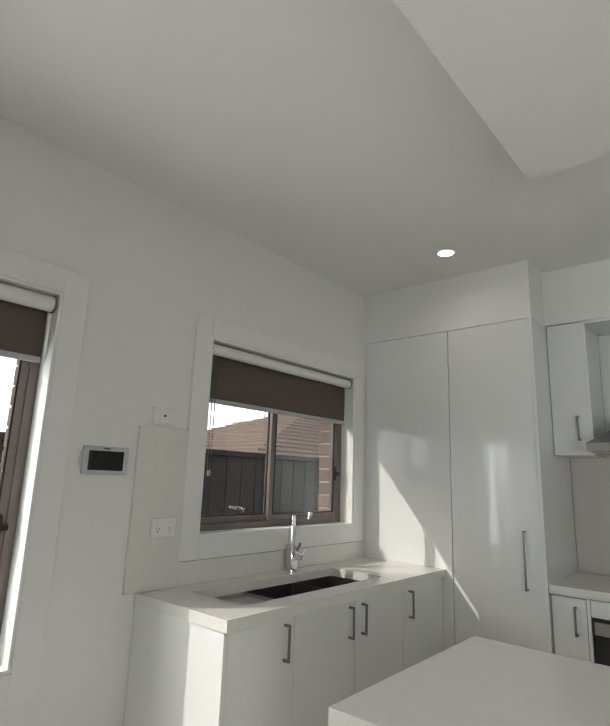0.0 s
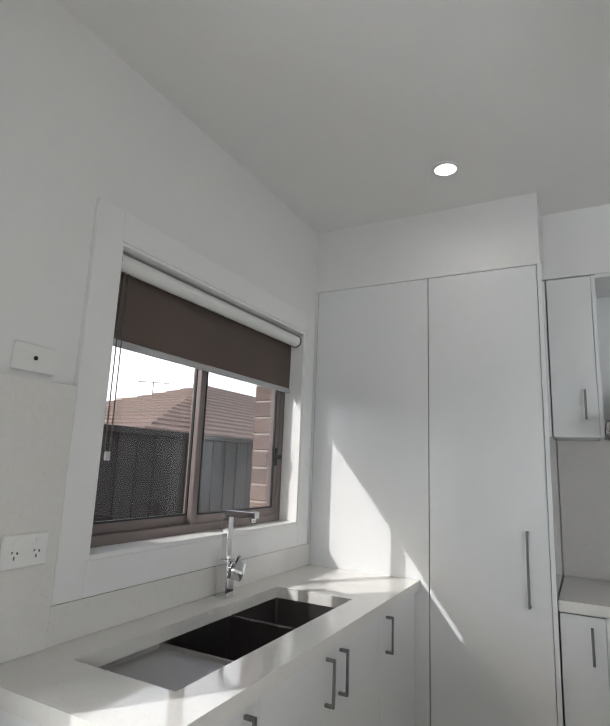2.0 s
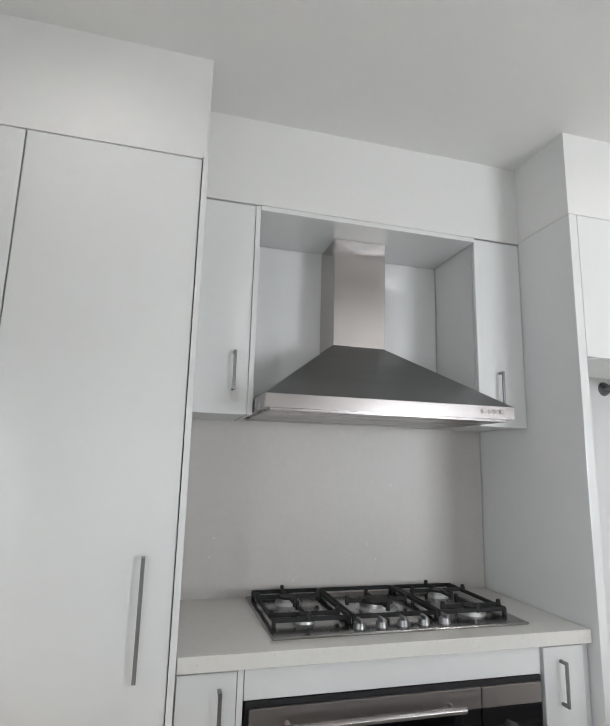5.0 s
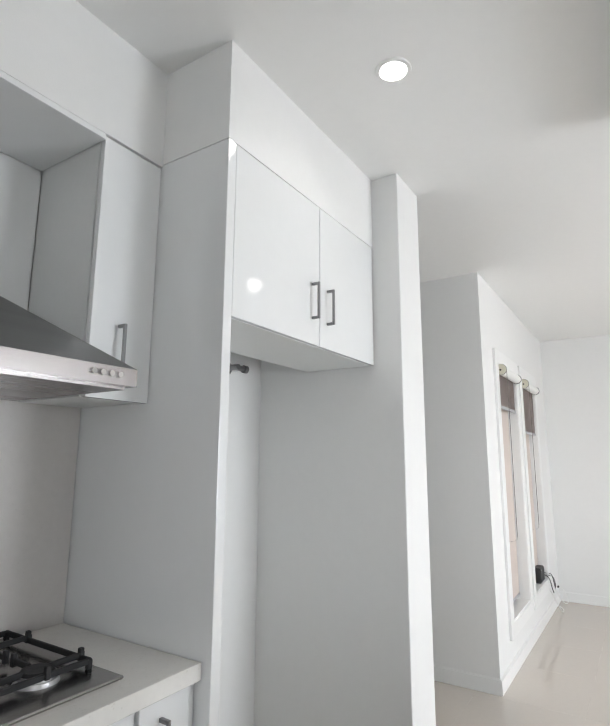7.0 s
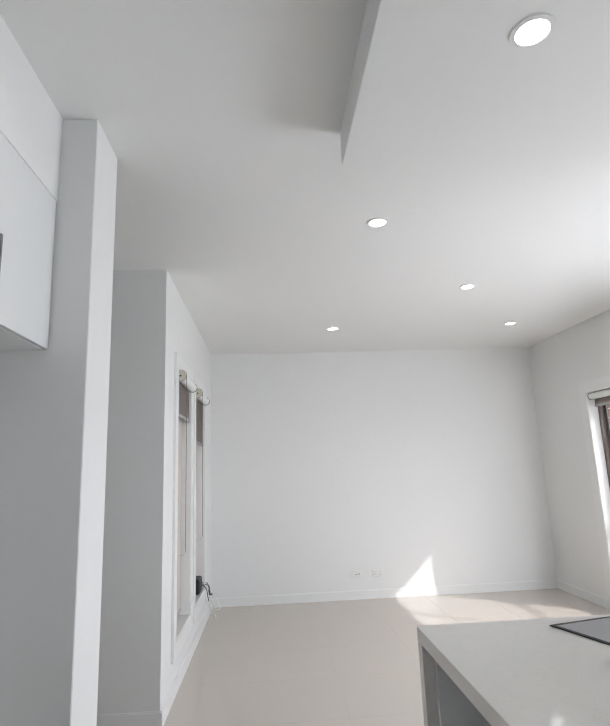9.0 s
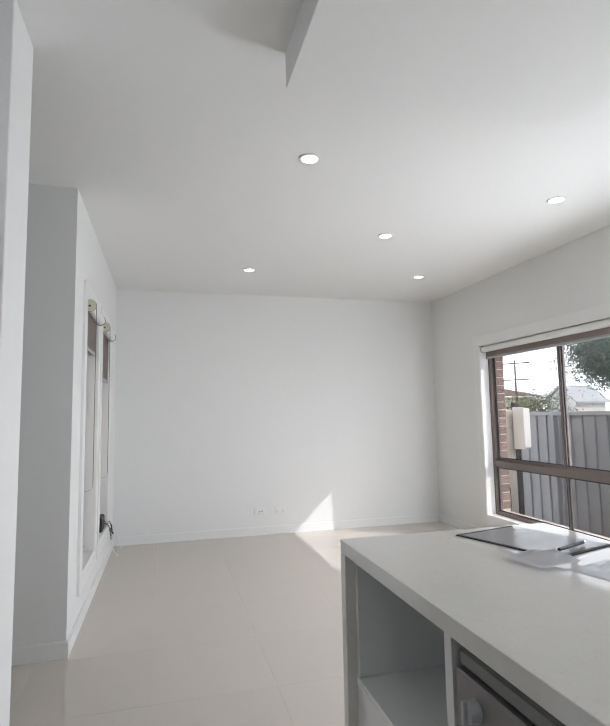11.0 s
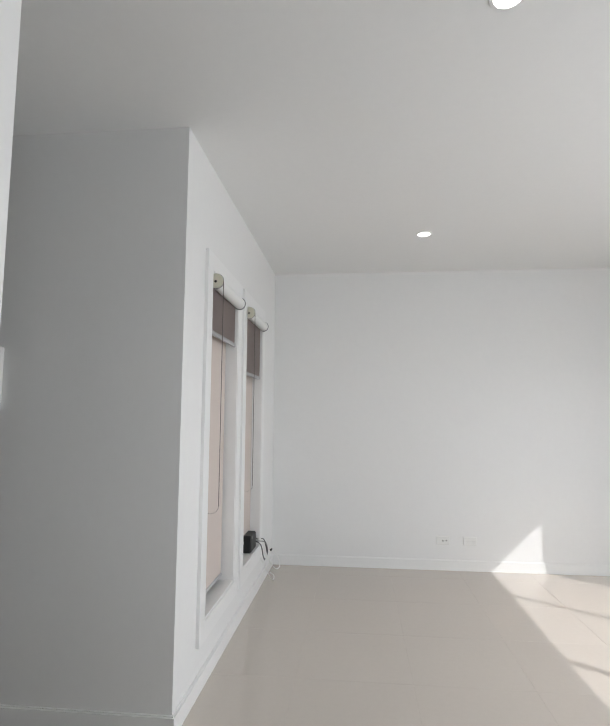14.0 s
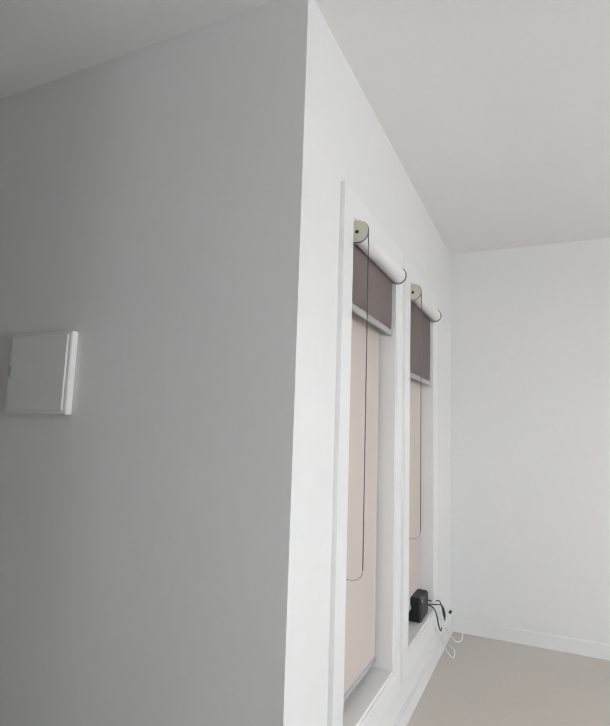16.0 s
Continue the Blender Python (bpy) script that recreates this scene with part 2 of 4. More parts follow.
def tube(points, r, n=8):
    """A bent round tube along the points."""
    bm = bmesh.new()
    rings = []
    for i, c in enumerate(points):
        d = (points[min(i + 1, len(points) - 1)] - points[max(i - 1, 0)]).normalized()
        s = d.cross(Vector((0, 0, 1)))
        s = s.normalized() if s.length > 1e-3 else Vector((1, 0, 0))
        u = s.cross(d)
        rings.append([bm.verts.new(c + r * (math.cos(k * 2 * math.pi / n) * s + math.sin(k * 2 * math.pi / n) * u)) for k in range(n)])
    for p, q in zip(rings, rings[1:]):
        for k in range(n):
            bm.faces.new((p[k], p[(k + 1) % n], q[(k + 1) % n], q[k]))
    bm.faces.new(rings[0][::-1])
    bm.faces.new(rings[-1])
    return bm


def finish(name, bm, mat, smooth=False):
    bmesh.ops.recalc_face_normals(bm, faces=bm.faces)
    me = bpy.data.meshes.new(name)
    bm.to_mesh(me)
    bm.free()
    me.materials.append(mat)
    if smooth:
        for p in me.polygons:
            p.use_smooth = True
        me.set_sharp_from_angle(angle=radians(35))
    return new(name, me)


def part(name, bm, mat, parent, label="", smooth=False):
    ob = finish(name, bm, mat, smooth)
    ob.parent = parent
    ob.matrix_parent_inverse = parent.matrix_world.inverted() if parent.type == "EMPTY" and not parent.parent else Matrix()
    if label:
        ob["label"] = label
    return ob


def thing(name, at, label, category, group="", kind=""):
    """An Empty at the base of a thing, whose parts hang under it."""
    ob = new(name)
    ob.location = at
    ob.empty_display_size = 0.1
    ob.matrix_world = Matrix.Translation(at)
    return tagged(ob, label, category, group, kind)


def structure(name, bm, mat, label, category, smooth=False):
    return tagged(finish(name, bm, mat, smooth), label, category, kind="structure")


def pierced(axis, d0, d1, u0, u1, z0, z1, holes):
    """The boxes of a wall from d0 to d1 across axis, that leave the holes (u0, u1, z0, z1) open."""
    bm = bmesh.new()
    us = sorted({u0, u1, *[h[0] for h in holes], *[h[1] for h in holes]})
    for a, b in zip(us, us[1:]):
        cut = sorted((h[2], h[3]) for h in holes if h[0] < (a + b) / 2 < h[1])
        z = z0
        for lo, hi in cut + [(z1, z1)]:
            if lo - z > 1e-4:
                p, q = (a, z), (b, lo)
                if axis == "x":
                    add_box(bm, (d0, p[0], p[1]), (d1, q[0], q[1]))
                else:
                    add_box(bm, (p[0], d0, p[1]), (q[0], d1, q[1]))
            z = hi
    bmesh.ops.remove_doubles(bm, verts=bm.verts, dist=1e-5)
    return bm


# ---- structure ----
H, L, YR, YW = 2.70, 7.61, -3.88, -0.125
SINK_HOLE = (-1.395, -0.138, 1.105, 2.080)
DINE_HOLE = (-3.34, -2.160, 0.70, 2.085)
LOUNGE_HOLE = (3.30, 6.60, 0.240, 2.015)
TALL_A, TALL_B = (5.405, 6.030, 0.32, 2.120), (6.285, 6.910, 0.32, 2.120)


def bigger(h, d):
    return (h[0] - d, h[1] + d, h[2] - d, h[3] + d)


wall_west = structure("wall_west", pierced("x", -0.11, 0, YR - 0.11, 0.70, 0, H, [SINK_HOLE, DINE_HOLE]), PAINT,
                      "white painted plaster wall with two windows", "wall")
wall_south = structure("wall_south", pierced("y", YR - 0.11, YR, 0, L, 0, H, [LOUNGE_HOLE]), PAINT,
                       "white painted plaster wall with a wide window", "wall")
wall_east = structure("wall_east", boxes(((L, YR - 0.11, 0), (L + 0.11, 0.3, H))), PAINT,
                      "white painted plaster end wall of the lounge", "wall")
wall_north = structure("wall_north", pierced("y", YW, YW + 0.11, 5.11, L, 0, H, [TALL_A, TALL_B]), PAINT,
                       "white painted plaster wall with two tall windows", "wall")
wall_hall_side = structure("wall_hall_side", boxes(((5.0, YW, 0), (5.11, 6.2, H))), PAINT,
                           "white painted plaster wall beside the hall", "wall")
wall_kitchen = structure("wall_kitchen", boxes(((0, 0.60, 0), (3.490, 0.70, H))), PAINT,
                         "white painted plaster wall behind the cooktop", "wall")
wall_nib = structure("wall_nib", boxes(((3.490, -0.160, 0), (3.745, 6.2, H)), bevel=0.003), PAINT,
                     "white painted plaster nib wall beside the fridge space", "wall")
# unseen closing wall; hall length is assumed, long so that less light bounces back
wall_hall_end = structure("wall_hall_end", boxes(((3.745, 6.1, 0), (5.0, 6.2, H))), PAINT,
                          "white painted plaster wall added to close the unseen end of the hall", "wall")
ceiling = structure("ceiling", boxes(((-0.25, YR - 0.25, H), (L + 0.2, 6.3, H + 0.12))), CEILING,
                    "flat white painted plasterboard ceiling", "ceiling")
bulkhead_island = structure("bulkhead_island", boxes(((1.50, -2.35, 2.555), (3.560, -1.085, H)), bevel=0.002), CEILING,
                            "white plasterboard bulkhead hung over the island", "bulkhead")
bulkhead_pantry = structure("bulkhead_pantry", boxes(((0, -0.004, 2.345), (1.150, 0.60, H))), PAINT,
                            "white plaster bulkhead over the pantry", "bulkhead")
bulkhead_cooktop = structure("bulkhead_cooktop", boxes(((1.150, 0.255, 2.354), (2.490, 0.60, H))), PAINT,
                             "white plaster bulkhead over the wall cabinets", "bulkhead")
bulkhead_fridge = structure("bulkhead_fridge", boxes(((2.490, -0.0312, 2.3632), (3.490, 0.60, H))), PAINT,
                            "white plaster bulkhead over the fridge space", "bulkhead")

# brick outer leaf
for nm, bmw in (("brick_leaf_west", pierced("x", -0.25, -0.135, YR - 0.25, 0.7, -0.3, H, [bigger(SINK_HOLE, -0.035), bigger(DINE_HOLE, -0.035)])),
                ("brick_leaf_south", pierced("y", YR - 0.25, YR - 0.135, -0.135, L + 0.25, -0.3, H, [bigger(LOUNGE_HOLE, -0.035)]))):
    structure(nm, bmw, MORTAR, "outer leaf of brown brick with cream mortar", "wall")

# skirting boards
SKIRTS = (((-0.01, YR, 0), (0.014, -1.690, 0.09)), ((0.014, YR - 0.01, 0), (L, YR + 0.014, 0.09)), ((L - 0.014, YR + 0.014, 0), (L + 0.01, YW, 0.09)),
          ((5.0, YW - 0.014, 0), (L - 0.014, YW + 0.01, 0.09)), ((4.986, YW - 0.014, 0), (5.01, 6.1, 0.09)),
          ((3.735, -0.160, 0), (3.759, 6.1, 0.09)))
for a, b in SKIRTS:
    bm = boxes((a, b))
    top = [e for e in bm.edges if all(v.co.z > 0.08 for v in e.verts)]
    bmesh.ops.bevel(bm, geom=top, offset=0.006, segments=2, affect="EDGES")
    structure("baseboard", bm, SKIRT, "white gloss painted skirting board", "skirting board")


# ---- windows ----
def mapper(kind):
    """From (along the wall, depth outwards, height) to the world."""
    if kind == "west":
        return lambda u, d, z: (-d, u, z)
    if kind == "south":
        return lambda u, d, z: (u, YR - d, z)
    return lambda u, d, z: (u, YW + d, z)


def window_box(f, u0, u1, d0, d1, z0, z1, bevel=0.0):
    return boxes((f(u0, d0, z0), f(u1, d1, z1)), bevel=bevel)


def frame_bars(f, u0, u1, z0, z1, w, d0, d1, bevel=0.002):
    bm = bmesh.new()
    for a in ((u0, u0 + w, z0, z1), (u1 - w, u1, z0, z1), (u0 + w, u1 - w, z0, z0 + w), (u0 + w, u1 - w, z1 - w, z1)):
        add_box(bm, f(a[0], d0, a[2]), f(a[1], d1, a[3]), bevel)
    return bm


def window(name, kind, hole, label, trim=0.10):
    """A timber-lined opening with its architrave and aluminium outer frame; returns it for the sashes."""
    f = mapper(kind)
    u0, u1, z0, z1 = hole
    w = thing(name, f((u0 + u1) / 2, 0, z0), label, "window", kind="structure")
    for a in ((u0 - trim, u0, z0 - trim, z1 + trim), (u1, u1 + trim, z0 - trim, z1 + trim), (u0, u1, z1, z1 + trim), (u0, u1, z0 - trim, z0)):
        part("architrave", window_box(f, a[0], a[1], 0.0005, -0.018, a[2], a[3], 0.0012), SKIRT, w)
    for a in ((u0, u0 + 0.012, z0, z1), (u1 - 0.012, u1, z0, z1), (u0 + 0.012, u1 - 0.012, z1 - 0.012, z1)):
        part("reveal", window_box(f, a[0], a[1], -0.014, 0.085, a[2], a[3], 0.001), SKIRT, w)
    part("window_sill", window_box(f, u0 + 0.012, u1 - 0.012, -0.014, 0.085, z0, z0 + 0.014, 0.001), SKIRT, w)
    part("window_frame", frame_bars(f, u0 + 0.004, u1 - 0.004, z0 + 0.002, z1 - 0.002, 0.045, 0.086, 0.150), FRAME, w, "bronze aluminium frame")
    return w, f


def sash(w, f, u0, u1, z0, z1, d, bar=0.035, pane=GLASS):
    s = part("sash", frame_bars(f, u0, u1, z0, z1, bar, d, d + 0.022), FRAME, w, "bronze aluminium sash")
    p = part("pane", window_box(f, u0 + bar - 0.004, u1 - bar + 0.004, d + 0.009, d + 0.013, z0 + bar - 0.004, z1 - bar + 0.004), pane, s, "clear glass pane")
    p.visible_shadow = False
    part("seal", frame_bars(f, u0 + bar - 0.001, u1 - bar + 0.001, z0 + bar - 0.001, z1 - bar + 0.001, 0.007, d - 0.0015, d + 0.008, 0), BLACK, s, "black rubber seal")
    return s


def latch(w, f, u, d, z):
    bm = boxes((f(u - 0.012, d, z - 0.045), f(u + 0.012, d - 0.014, z + 0.045)), bevel=0.006)
    add_box(bm, f(u - 0.008, d - 0.012, z - 0.012), f(u + 0.03, d - 0.026, z + 0.010), 0.003)
    part("latch", bm, BLACK, w, "black window lock", True)


w1, f1 = window("window_1", "west", SINK_HOLE, "sliding kitchen window in a bronze frame above the sink")
u0, u1, z0, z1 = SINK_HOLE
sash(w1, f1, u0 + 0.045, -0.780, z0 + 0.045, z1 - 0.045, 0.118)
sash(w1, f1, -0.820, u1 - 0.045, z0 + 0.045, z1 - 0.045, 0.092)
screen = part("insect_screen", window_box(f1, -0.800, u1 - 0.050, 0.1440, 0.1446, z0 + 0.047, z1 - 0.047), FLYSCREEN, w1, "fine grey insect screen")
screen.visible_shadow = False
latch(w1, f1, u1 - 0.075, 0.092, 1.43)
w2, f2 = window("window_2", "west", DINE_HOLE, "sliding dining window in a bronze frame with white trim")
u0, u1, z0, z1 = DINE_HOLE
sash(w2, f2, u0 + 0.045, -2.73, z0 + 0.045, z1 - 0.045, 0.118)
sash(w2, f2, -2.77, u1 - 0.045, z0 + 0.045, z1 - 0.045, 0.092)
latch(w2, f2, u1 - 0.075, 0.092, 1.18)
w3, f3 = window("window_3", "south", LOUNGE_HOLE, "wide lounge window in a bronze frame with a low transom")
u0, u1, z0, z1 = LOUNGE_HOLE
part("transom", window_box(f3, u0 + 0.045, u1 - 0.045, 0.088, 0.148, 0.745, 0.805, 0.002), FRAME, w3)
for a, b, d in ((u0 + 0.045, 4.49, 0.118), (4.45, 5.58, 0.092), (5.54, u1 - 0.045, 0.118)):
    sash(w3, f3, a, b, 0.805, z1 - 0.045, d, 0.028)
for a, b in ((u0 + 0.045, 4.469), (4.471, 5.559), (5.561, u1 - 0.045)):
    sash(w3, f3, a, b, z0 + 0.045, 0.745, 0.105, 0.011)
for nm, hole in (("window_4", TALL_A), ("window_5", TALL_B)):
    w, f = window(nm, "north", hole, "tall narrow lounge window with white trim", 0.095)
    u0, u1, z0, z1 = hole
    sash(w, f, u0 + 0.045, u1 - 0.045, z0 + 0.045, z1 - 0.045, 0.10)


def roller_blind(kind, u0, u1, z_top, z_bot, label, fabric, d=0.03, r=0.032, chain_u=None, chain_z=None, disc=False, back=None):
    """A roller blind: tube cover, hanging cloth, bottom bar, end caps and a bead chain."""
    f = mapper(kind)
    b = thing("roller_blind", f((u0 + u1) / 2, d, z_bot), label, "blind", "roller blinds")
    zc = z_top - r - 0.006
    part("roller", rod(f(u0 + 0.008, d, zc), f(u1 - 0.008, d, zc), r, n=24), PLASTIC, b, "white roller cover", True)
    for u in ((u1 - 0.002,) if disc else (u0 + 0.002, u1 - 0.002)):
        s = 1 if u < (u0 + u1) / 2 else -1
        bm = rod(f(u - 0.001 * s, d, zc), f(u + 0.007 * s, d, zc), r + 0.004, n=24)
        part("end_cap", bm, CAP_GREY, b, "round end cap", True)
    if disc:
        bm = rod(f(u0 + 0.001, d - 0.002, zc), f(u0 + 0.012, d - 0.002, zc), r + 0.004, n=28)
        disc_ob = part("drive_disc", bm, DISC, b, "cream plastic chain drive", True)
        bm = rod(f(u0 + 0.0125, d - 0.002, zc), f(u0 + 0.015, d - 0.002, zc), r + 0.0065, n=28)
        part("wheel_rim", bm, CAP_GREY, disc_ob, "dark chain wheel", True)
        part("hub", rod(f(u0 - 0.0005, d - 0.002, zc - 0.004), f(u0 + 0.004, d - 0.002, zc - 0.004), 0.007, n=12), BLACK, disc_ob, "dark axle hole", True)
    bm = bmesh.new()
    cols, rows = 14, 10
    grid = [[bm.verts.new(f(u0 + 0.014 + (u1 - u0 - 0.028) * i / cols,
                            d + r * 0.75 + 0.0012 * math.sin(i * 1.1 + j * 0.4), zc + (z_bot + 0.02 - zc) * j / rows)) for i in range(cols + 1)] for j in range(rows + 1)]
    for j in range(rows):
        for i in range(cols):
            bm.faces.new((grid[j][i], grid[j][i + 1], grid[j + 1][i + 1], grid[j + 1][i]))
    bmesh.ops.solidify(bm, geom=bm.faces[:], thickness=0.0012)
    part("cloth", bm, fabric, b, smooth=True)
    part("bottom_bar", window_box(f, u0 + 0.013, u1 - 0.013, d + r * 0.75 - 0.007, d + r * 0.75 + 0.007, z_bot, z_bot + 0.024, 0.003), BAR_GREY, b, "slim grey bottom bar")
    if back:
        part("rear_cloth", window_box(f, u0 + 0.016, u1 - 0.016, 0.0595, 0.0615, back, z_top - 0.03), BEIGE, b, "beige blockout cloth behind")
        part("rear_bar", window_box(f, u0 + 0.016, u1 - 0.016, 0.054, 0.066, back - 0.02, back, 0.003), BAR_GREY, b, "slim grey bottom bar")
    if chain_u is not None:
        dd = d
        drop = r + 0.008 if disc else 0.010
        place = (lambda a, z: f(chain_u, d + a, z)) if disc else (lambda a, z: f(chain_u + a, d, z))
        bm = bmesh.new()
        pts = []
        for side in (-drop, drop):
            z = zc
            while z > chain_z + 0.04:
                pts.append((side, z))
                z -= 0.0075
        pts += [(drop * math.cos(a), chain_z + 0.04 - 0.036 * math.sin(a)) for a in [k * math.pi / 14 for k in range(1, 14)]]
        for a, z in pts:
            bmesh.ops.create_icosphere(bm, subdivisions=1, radius=0.0024, matrix=Matrix.Translation(place(a, z)))
        for side in (-drop, drop):
            add_rod(bm, place(side, zc), place(side, chain_z + 0.04), 0.0021, n=5)
        part("bead_chain", bm, CHAIN, b, "thin steel bead chain", True)
        if disc:
            return b
        part("chain_guide", boxes((f(chain_u - 0.012, dd - 0.006, chain_z - 0.012), f(chain_u + 0.012, dd + 0.006, chain_z + 0.016)), bevel=0.003), CHROME, b)
    return b


CAP_GREY = material("dark_grey_cap", (0.16, 0.16, 0.165), 0.4, tint=0.03)
DISC = material("cream_plastic", (0.60, 0.58, 0.47), 0.4, tint=0.02)
roller_blind("west", -1.381, -0.152, 2.066, 1.755, "brown roller blind half down in the kitchen window", BLIND, r=0.029, chain_u=-1.322, chain_z=1.40)
roller_blind("west", -3.326, -2.174, 2.077, 1.80, "brown roller blind part down in the dining window", BLIND)
roller_blind("south", 3.314, 6.586, 2.007, 1.865, "brown roller blind rolled up in the lounge window", MAUVE)
roller_blind("north", 5.419, 6.016, 2.112, 1.785, "mauve roller blind part down over a beige one", MAUVE, d=-0.024, r=0.036, chain_u=5.427, chain_z=0.84, disc=True, back=0.385)
roller_blind("north", 6.299, 6.896, 2.112, 1.635, "mauve roller blind lower down over a beige one", MAUVE, d=-0.024, r=0.036, chain_u=6.307, chain_z=0.83, disc=True, back=0.420)


# ---- kitchen joinery ----
def pull(parent, base, out, along, length, label="satin nickel bow handle"):
    """A square bow handle: a bar on two posts. base: the bar's middle on the door's face."""
    base, out, along = Vector(base), Vector(out), Vector(along)
    side = out.cross(along)
    bm = bmesh.new()

    def slab(c, a, o, s):
        p = c - along * a - out * o - side * s
        q = c + along * a + out * o + side * s
        add_box(bm, p, q, 0.0012)
    slab(base + out * 0.028, length / 2, 0.004, 0.005)
    for k in (-1, 1):
        slab(base + out * 0.012 + along * k * (length / 2 - 0.005), 0.005, 0.012, 0.005)
    return part("handle", bm, NICKEL, parent, label)


def door_x(parent, x, y0, y1, z0, z1, gap=0.001):
    """A gloss door that faces +x."""
    return part("door", boxes(((x - 0.018, y0 + gap, z0), (x, y1 - gap, z1)), bevel=0.0015), WHITE, parent)


def door_y(parent, y, x0, x1, z0, z1, gap=0.001):
    """A gloss door that faces -y."""
    return part("door", boxes(((x0 + gap, y, z0), (x1 - gap, y + 0.018, z1)), bevel=0.0015), WHITE, parent)


XD = 0.568
units = (((-1.670, -1.315), (-1.375,)), ((-1.315, -0.465), (-0.942, -0.842)), ((-0.465, -0.075), (-0.403,)))
for (y0, y1), hs in units:
    c = thing("base_cabinet", (0.3, (y0 + y1) / 2, 0), "gloss white base cabinet under the sink bench", "cabinet", "sink cabinets")
    part("body", boxes(((0.006, y0 + 0.001, 0.12), (XD - 0.020, y1 - 0.001, 0.66))), CARCASS, c)
    part("kickboard", boxes(((0.05, y0, 0.0), (XD - 0.06, y1, 0.12))), WHITE, c)
    seams = [(y0, y1)] if len(hs) == 1 else [(y0, -0.892), (-0.892, y1)]
    for (a, b), h in zip(seams, hs):
        d = door_x(c, XD, a, b, 0.125, 0.852)
        pull(d, (XD, h, 0.765), (1, 0, 0), (0, 0, 1), 0.135)
panel = tagged(finish("end_panel", boxes(((0.003, -1.688, 0.0), (XD, -1.671, 0.858)), bevel=0.001), WHITE), "gloss white end panel of the sink run", "panel")
filler = tagged(finish("filler_panel", boxes(((0.50, -0.073, 0.0), (XD - 0.004, -0.003, 0.858)), bevel=0.001), WHITE), "gloss white filler strip beside the pantry", "panel")

# sink bench: a slab with a cut-out for the sink
SX0, SX1, SY0, SY1 = 0.135, 0.470, -1.505, -0.515
bm = bmesh.new()
for a, b in (((0.003, -1.696), (SX0, -0.003)), ((SX1, -1.696), (0.588, -0.003)), ((SX0, -1.696), (SX1, SY0)), ((SX0, SY1), (SX1, -0.003))):
    add_box(bm, (*a, 0.858), (*b, 0.900))
bmesh.ops.remove_doubles(bm, verts=bm.verts, dist=1e-5)
tagged(finish("sink_benchtop", bm, STONE), "pale engineered stone benchtop with a sink cut-out", "benchtop")
tagged(finish("stone_upstand", boxes(((0.001, -1.497, 0.9005), (0.016, -0.004, 1.003)), bevel=0.001), STONE), "pale stone upstand along the window wall", "splashback")
tagged(finish("stone_splashback", boxes(((0.001, -1.755, 0.9005), (0.022, -1.498, 1.595)), bevel=0.0015), STONE), "tall pale speckled stone splashback beside the window", "splashback")

sink = thing("sink", (0.3, -1.05, 0.70), "dark stainless double sink with a drainer, undermounted", "sink")


def bowl(x0, x1, y0, y1, z0, z1, r=0.014):
    """An open pressed steel bowl with rounded corners, one shell."""
    bm = boxes(((x0, y0, z0), (x1, y1, z1)))
    bmesh.ops.delete(bm, geom=[fc for fc in bm.faces if fc.normal.z > 0.9], context="FACES_ONLY")
    rim = [e for e in bm.edges if all(v.co.z > z1 - 1e-4 for v in e.verts)]
    bmesh.ops.bevel(bm, geom=[e for e in bm.edges if e not in rim], offset=min(r, (z1 - z0) * 0.4), segments=3, affect="EDGES", profile=0.5)
    bmesh.ops.solidify(bm, geom=bm.faces[:], thickness=0.003)
    return bm


part("drainer", bowl(SX0 - 0.008, SX1 + 0.008, SY0 - 0.008, -1.185, 0.838, 0.857, 0.006), DRAIN_STEEL, sink, "flat steel drainer", True)
part("bowl", bowl(SX0 - 0.008, SX1 + 0.008, -1.183, -0.838, 0.665, 0.857), SINK_STEEL, sink, "deep square bowl", True)
part("bowl", bowl(SX0 - 0.008, SX1 + 0.008, -0.828, SY1 + 0.008, 0.720, 0.857), SINK_STEEL, sink, "smaller square bowl", True)
part("divider", boxes(((SX0 - 0.006, -0.8375, 0.835), (SX1 + 0.006, -0.8285, 0.853)), bevel=0.002), CHROME, sink)
for y, z in ((-1.01, 0.670), (-0.67, 0.725)):
    bm = rod((0.305, y, z - 0.002), (0.305, y, z + 0.003), 0.045, n=24)
    add_rod(bm, (0.305, y, z + 0.003), (0.305, y, z + 0.008), 0.022, n=16)
    part("waste", bm, CHROME, sink, smooth=True)

tap = thing("mixer_tap", (0.062, -0.780, 0.900), "square chrome mixer tap at the back of the sink", "tap")
part("body", boxes(((0.037, -0.805, 0.9005), (0.087, -0.755, 1.035)), bevel=0.003), CHROME, tap)
part("base_plate", boxes(((0.033, -0.809, 0.9005), (0.091, -0.751, 0.9055)), bevel=0.001), CHROME, tap)
bm = boxes(((0.046, -0.797, 1.035), (0.074, -0.763, 1.192)), ((0.046, -0.797, 1.1921), (0.190, -0.763, 1.216)), bevel=0.0025)
part("spout", bm, CHROME, tap)
part("nozzle", rod((0.172, -0.780, 1.178), (0.172, -0.780, 1.194), 0.012, n=16), CHROME, tap, smooth=True)
bm = boxes(((-0.024, -0.036, -0.022), (0.024, 0.036, 0.022)), bevel=0.007)
bmesh.ops.transform(bm, matrix=pose(0.102, -0.760, 0.995, 25, 20, 35), verts=bm.verts)
part("lever", bm, CHROME, tap)
bm = boxes(((-0.004, -0.006, 0), (0.004, 0.006, 0.05)), bevel=0.001)
bmesh.ops.transform(bm, matrix=pose(0.092, -0.760, 1.005, 10, 25, 0), verts=bm.verts)
part("lever_pin", bm, CHROME, tap)

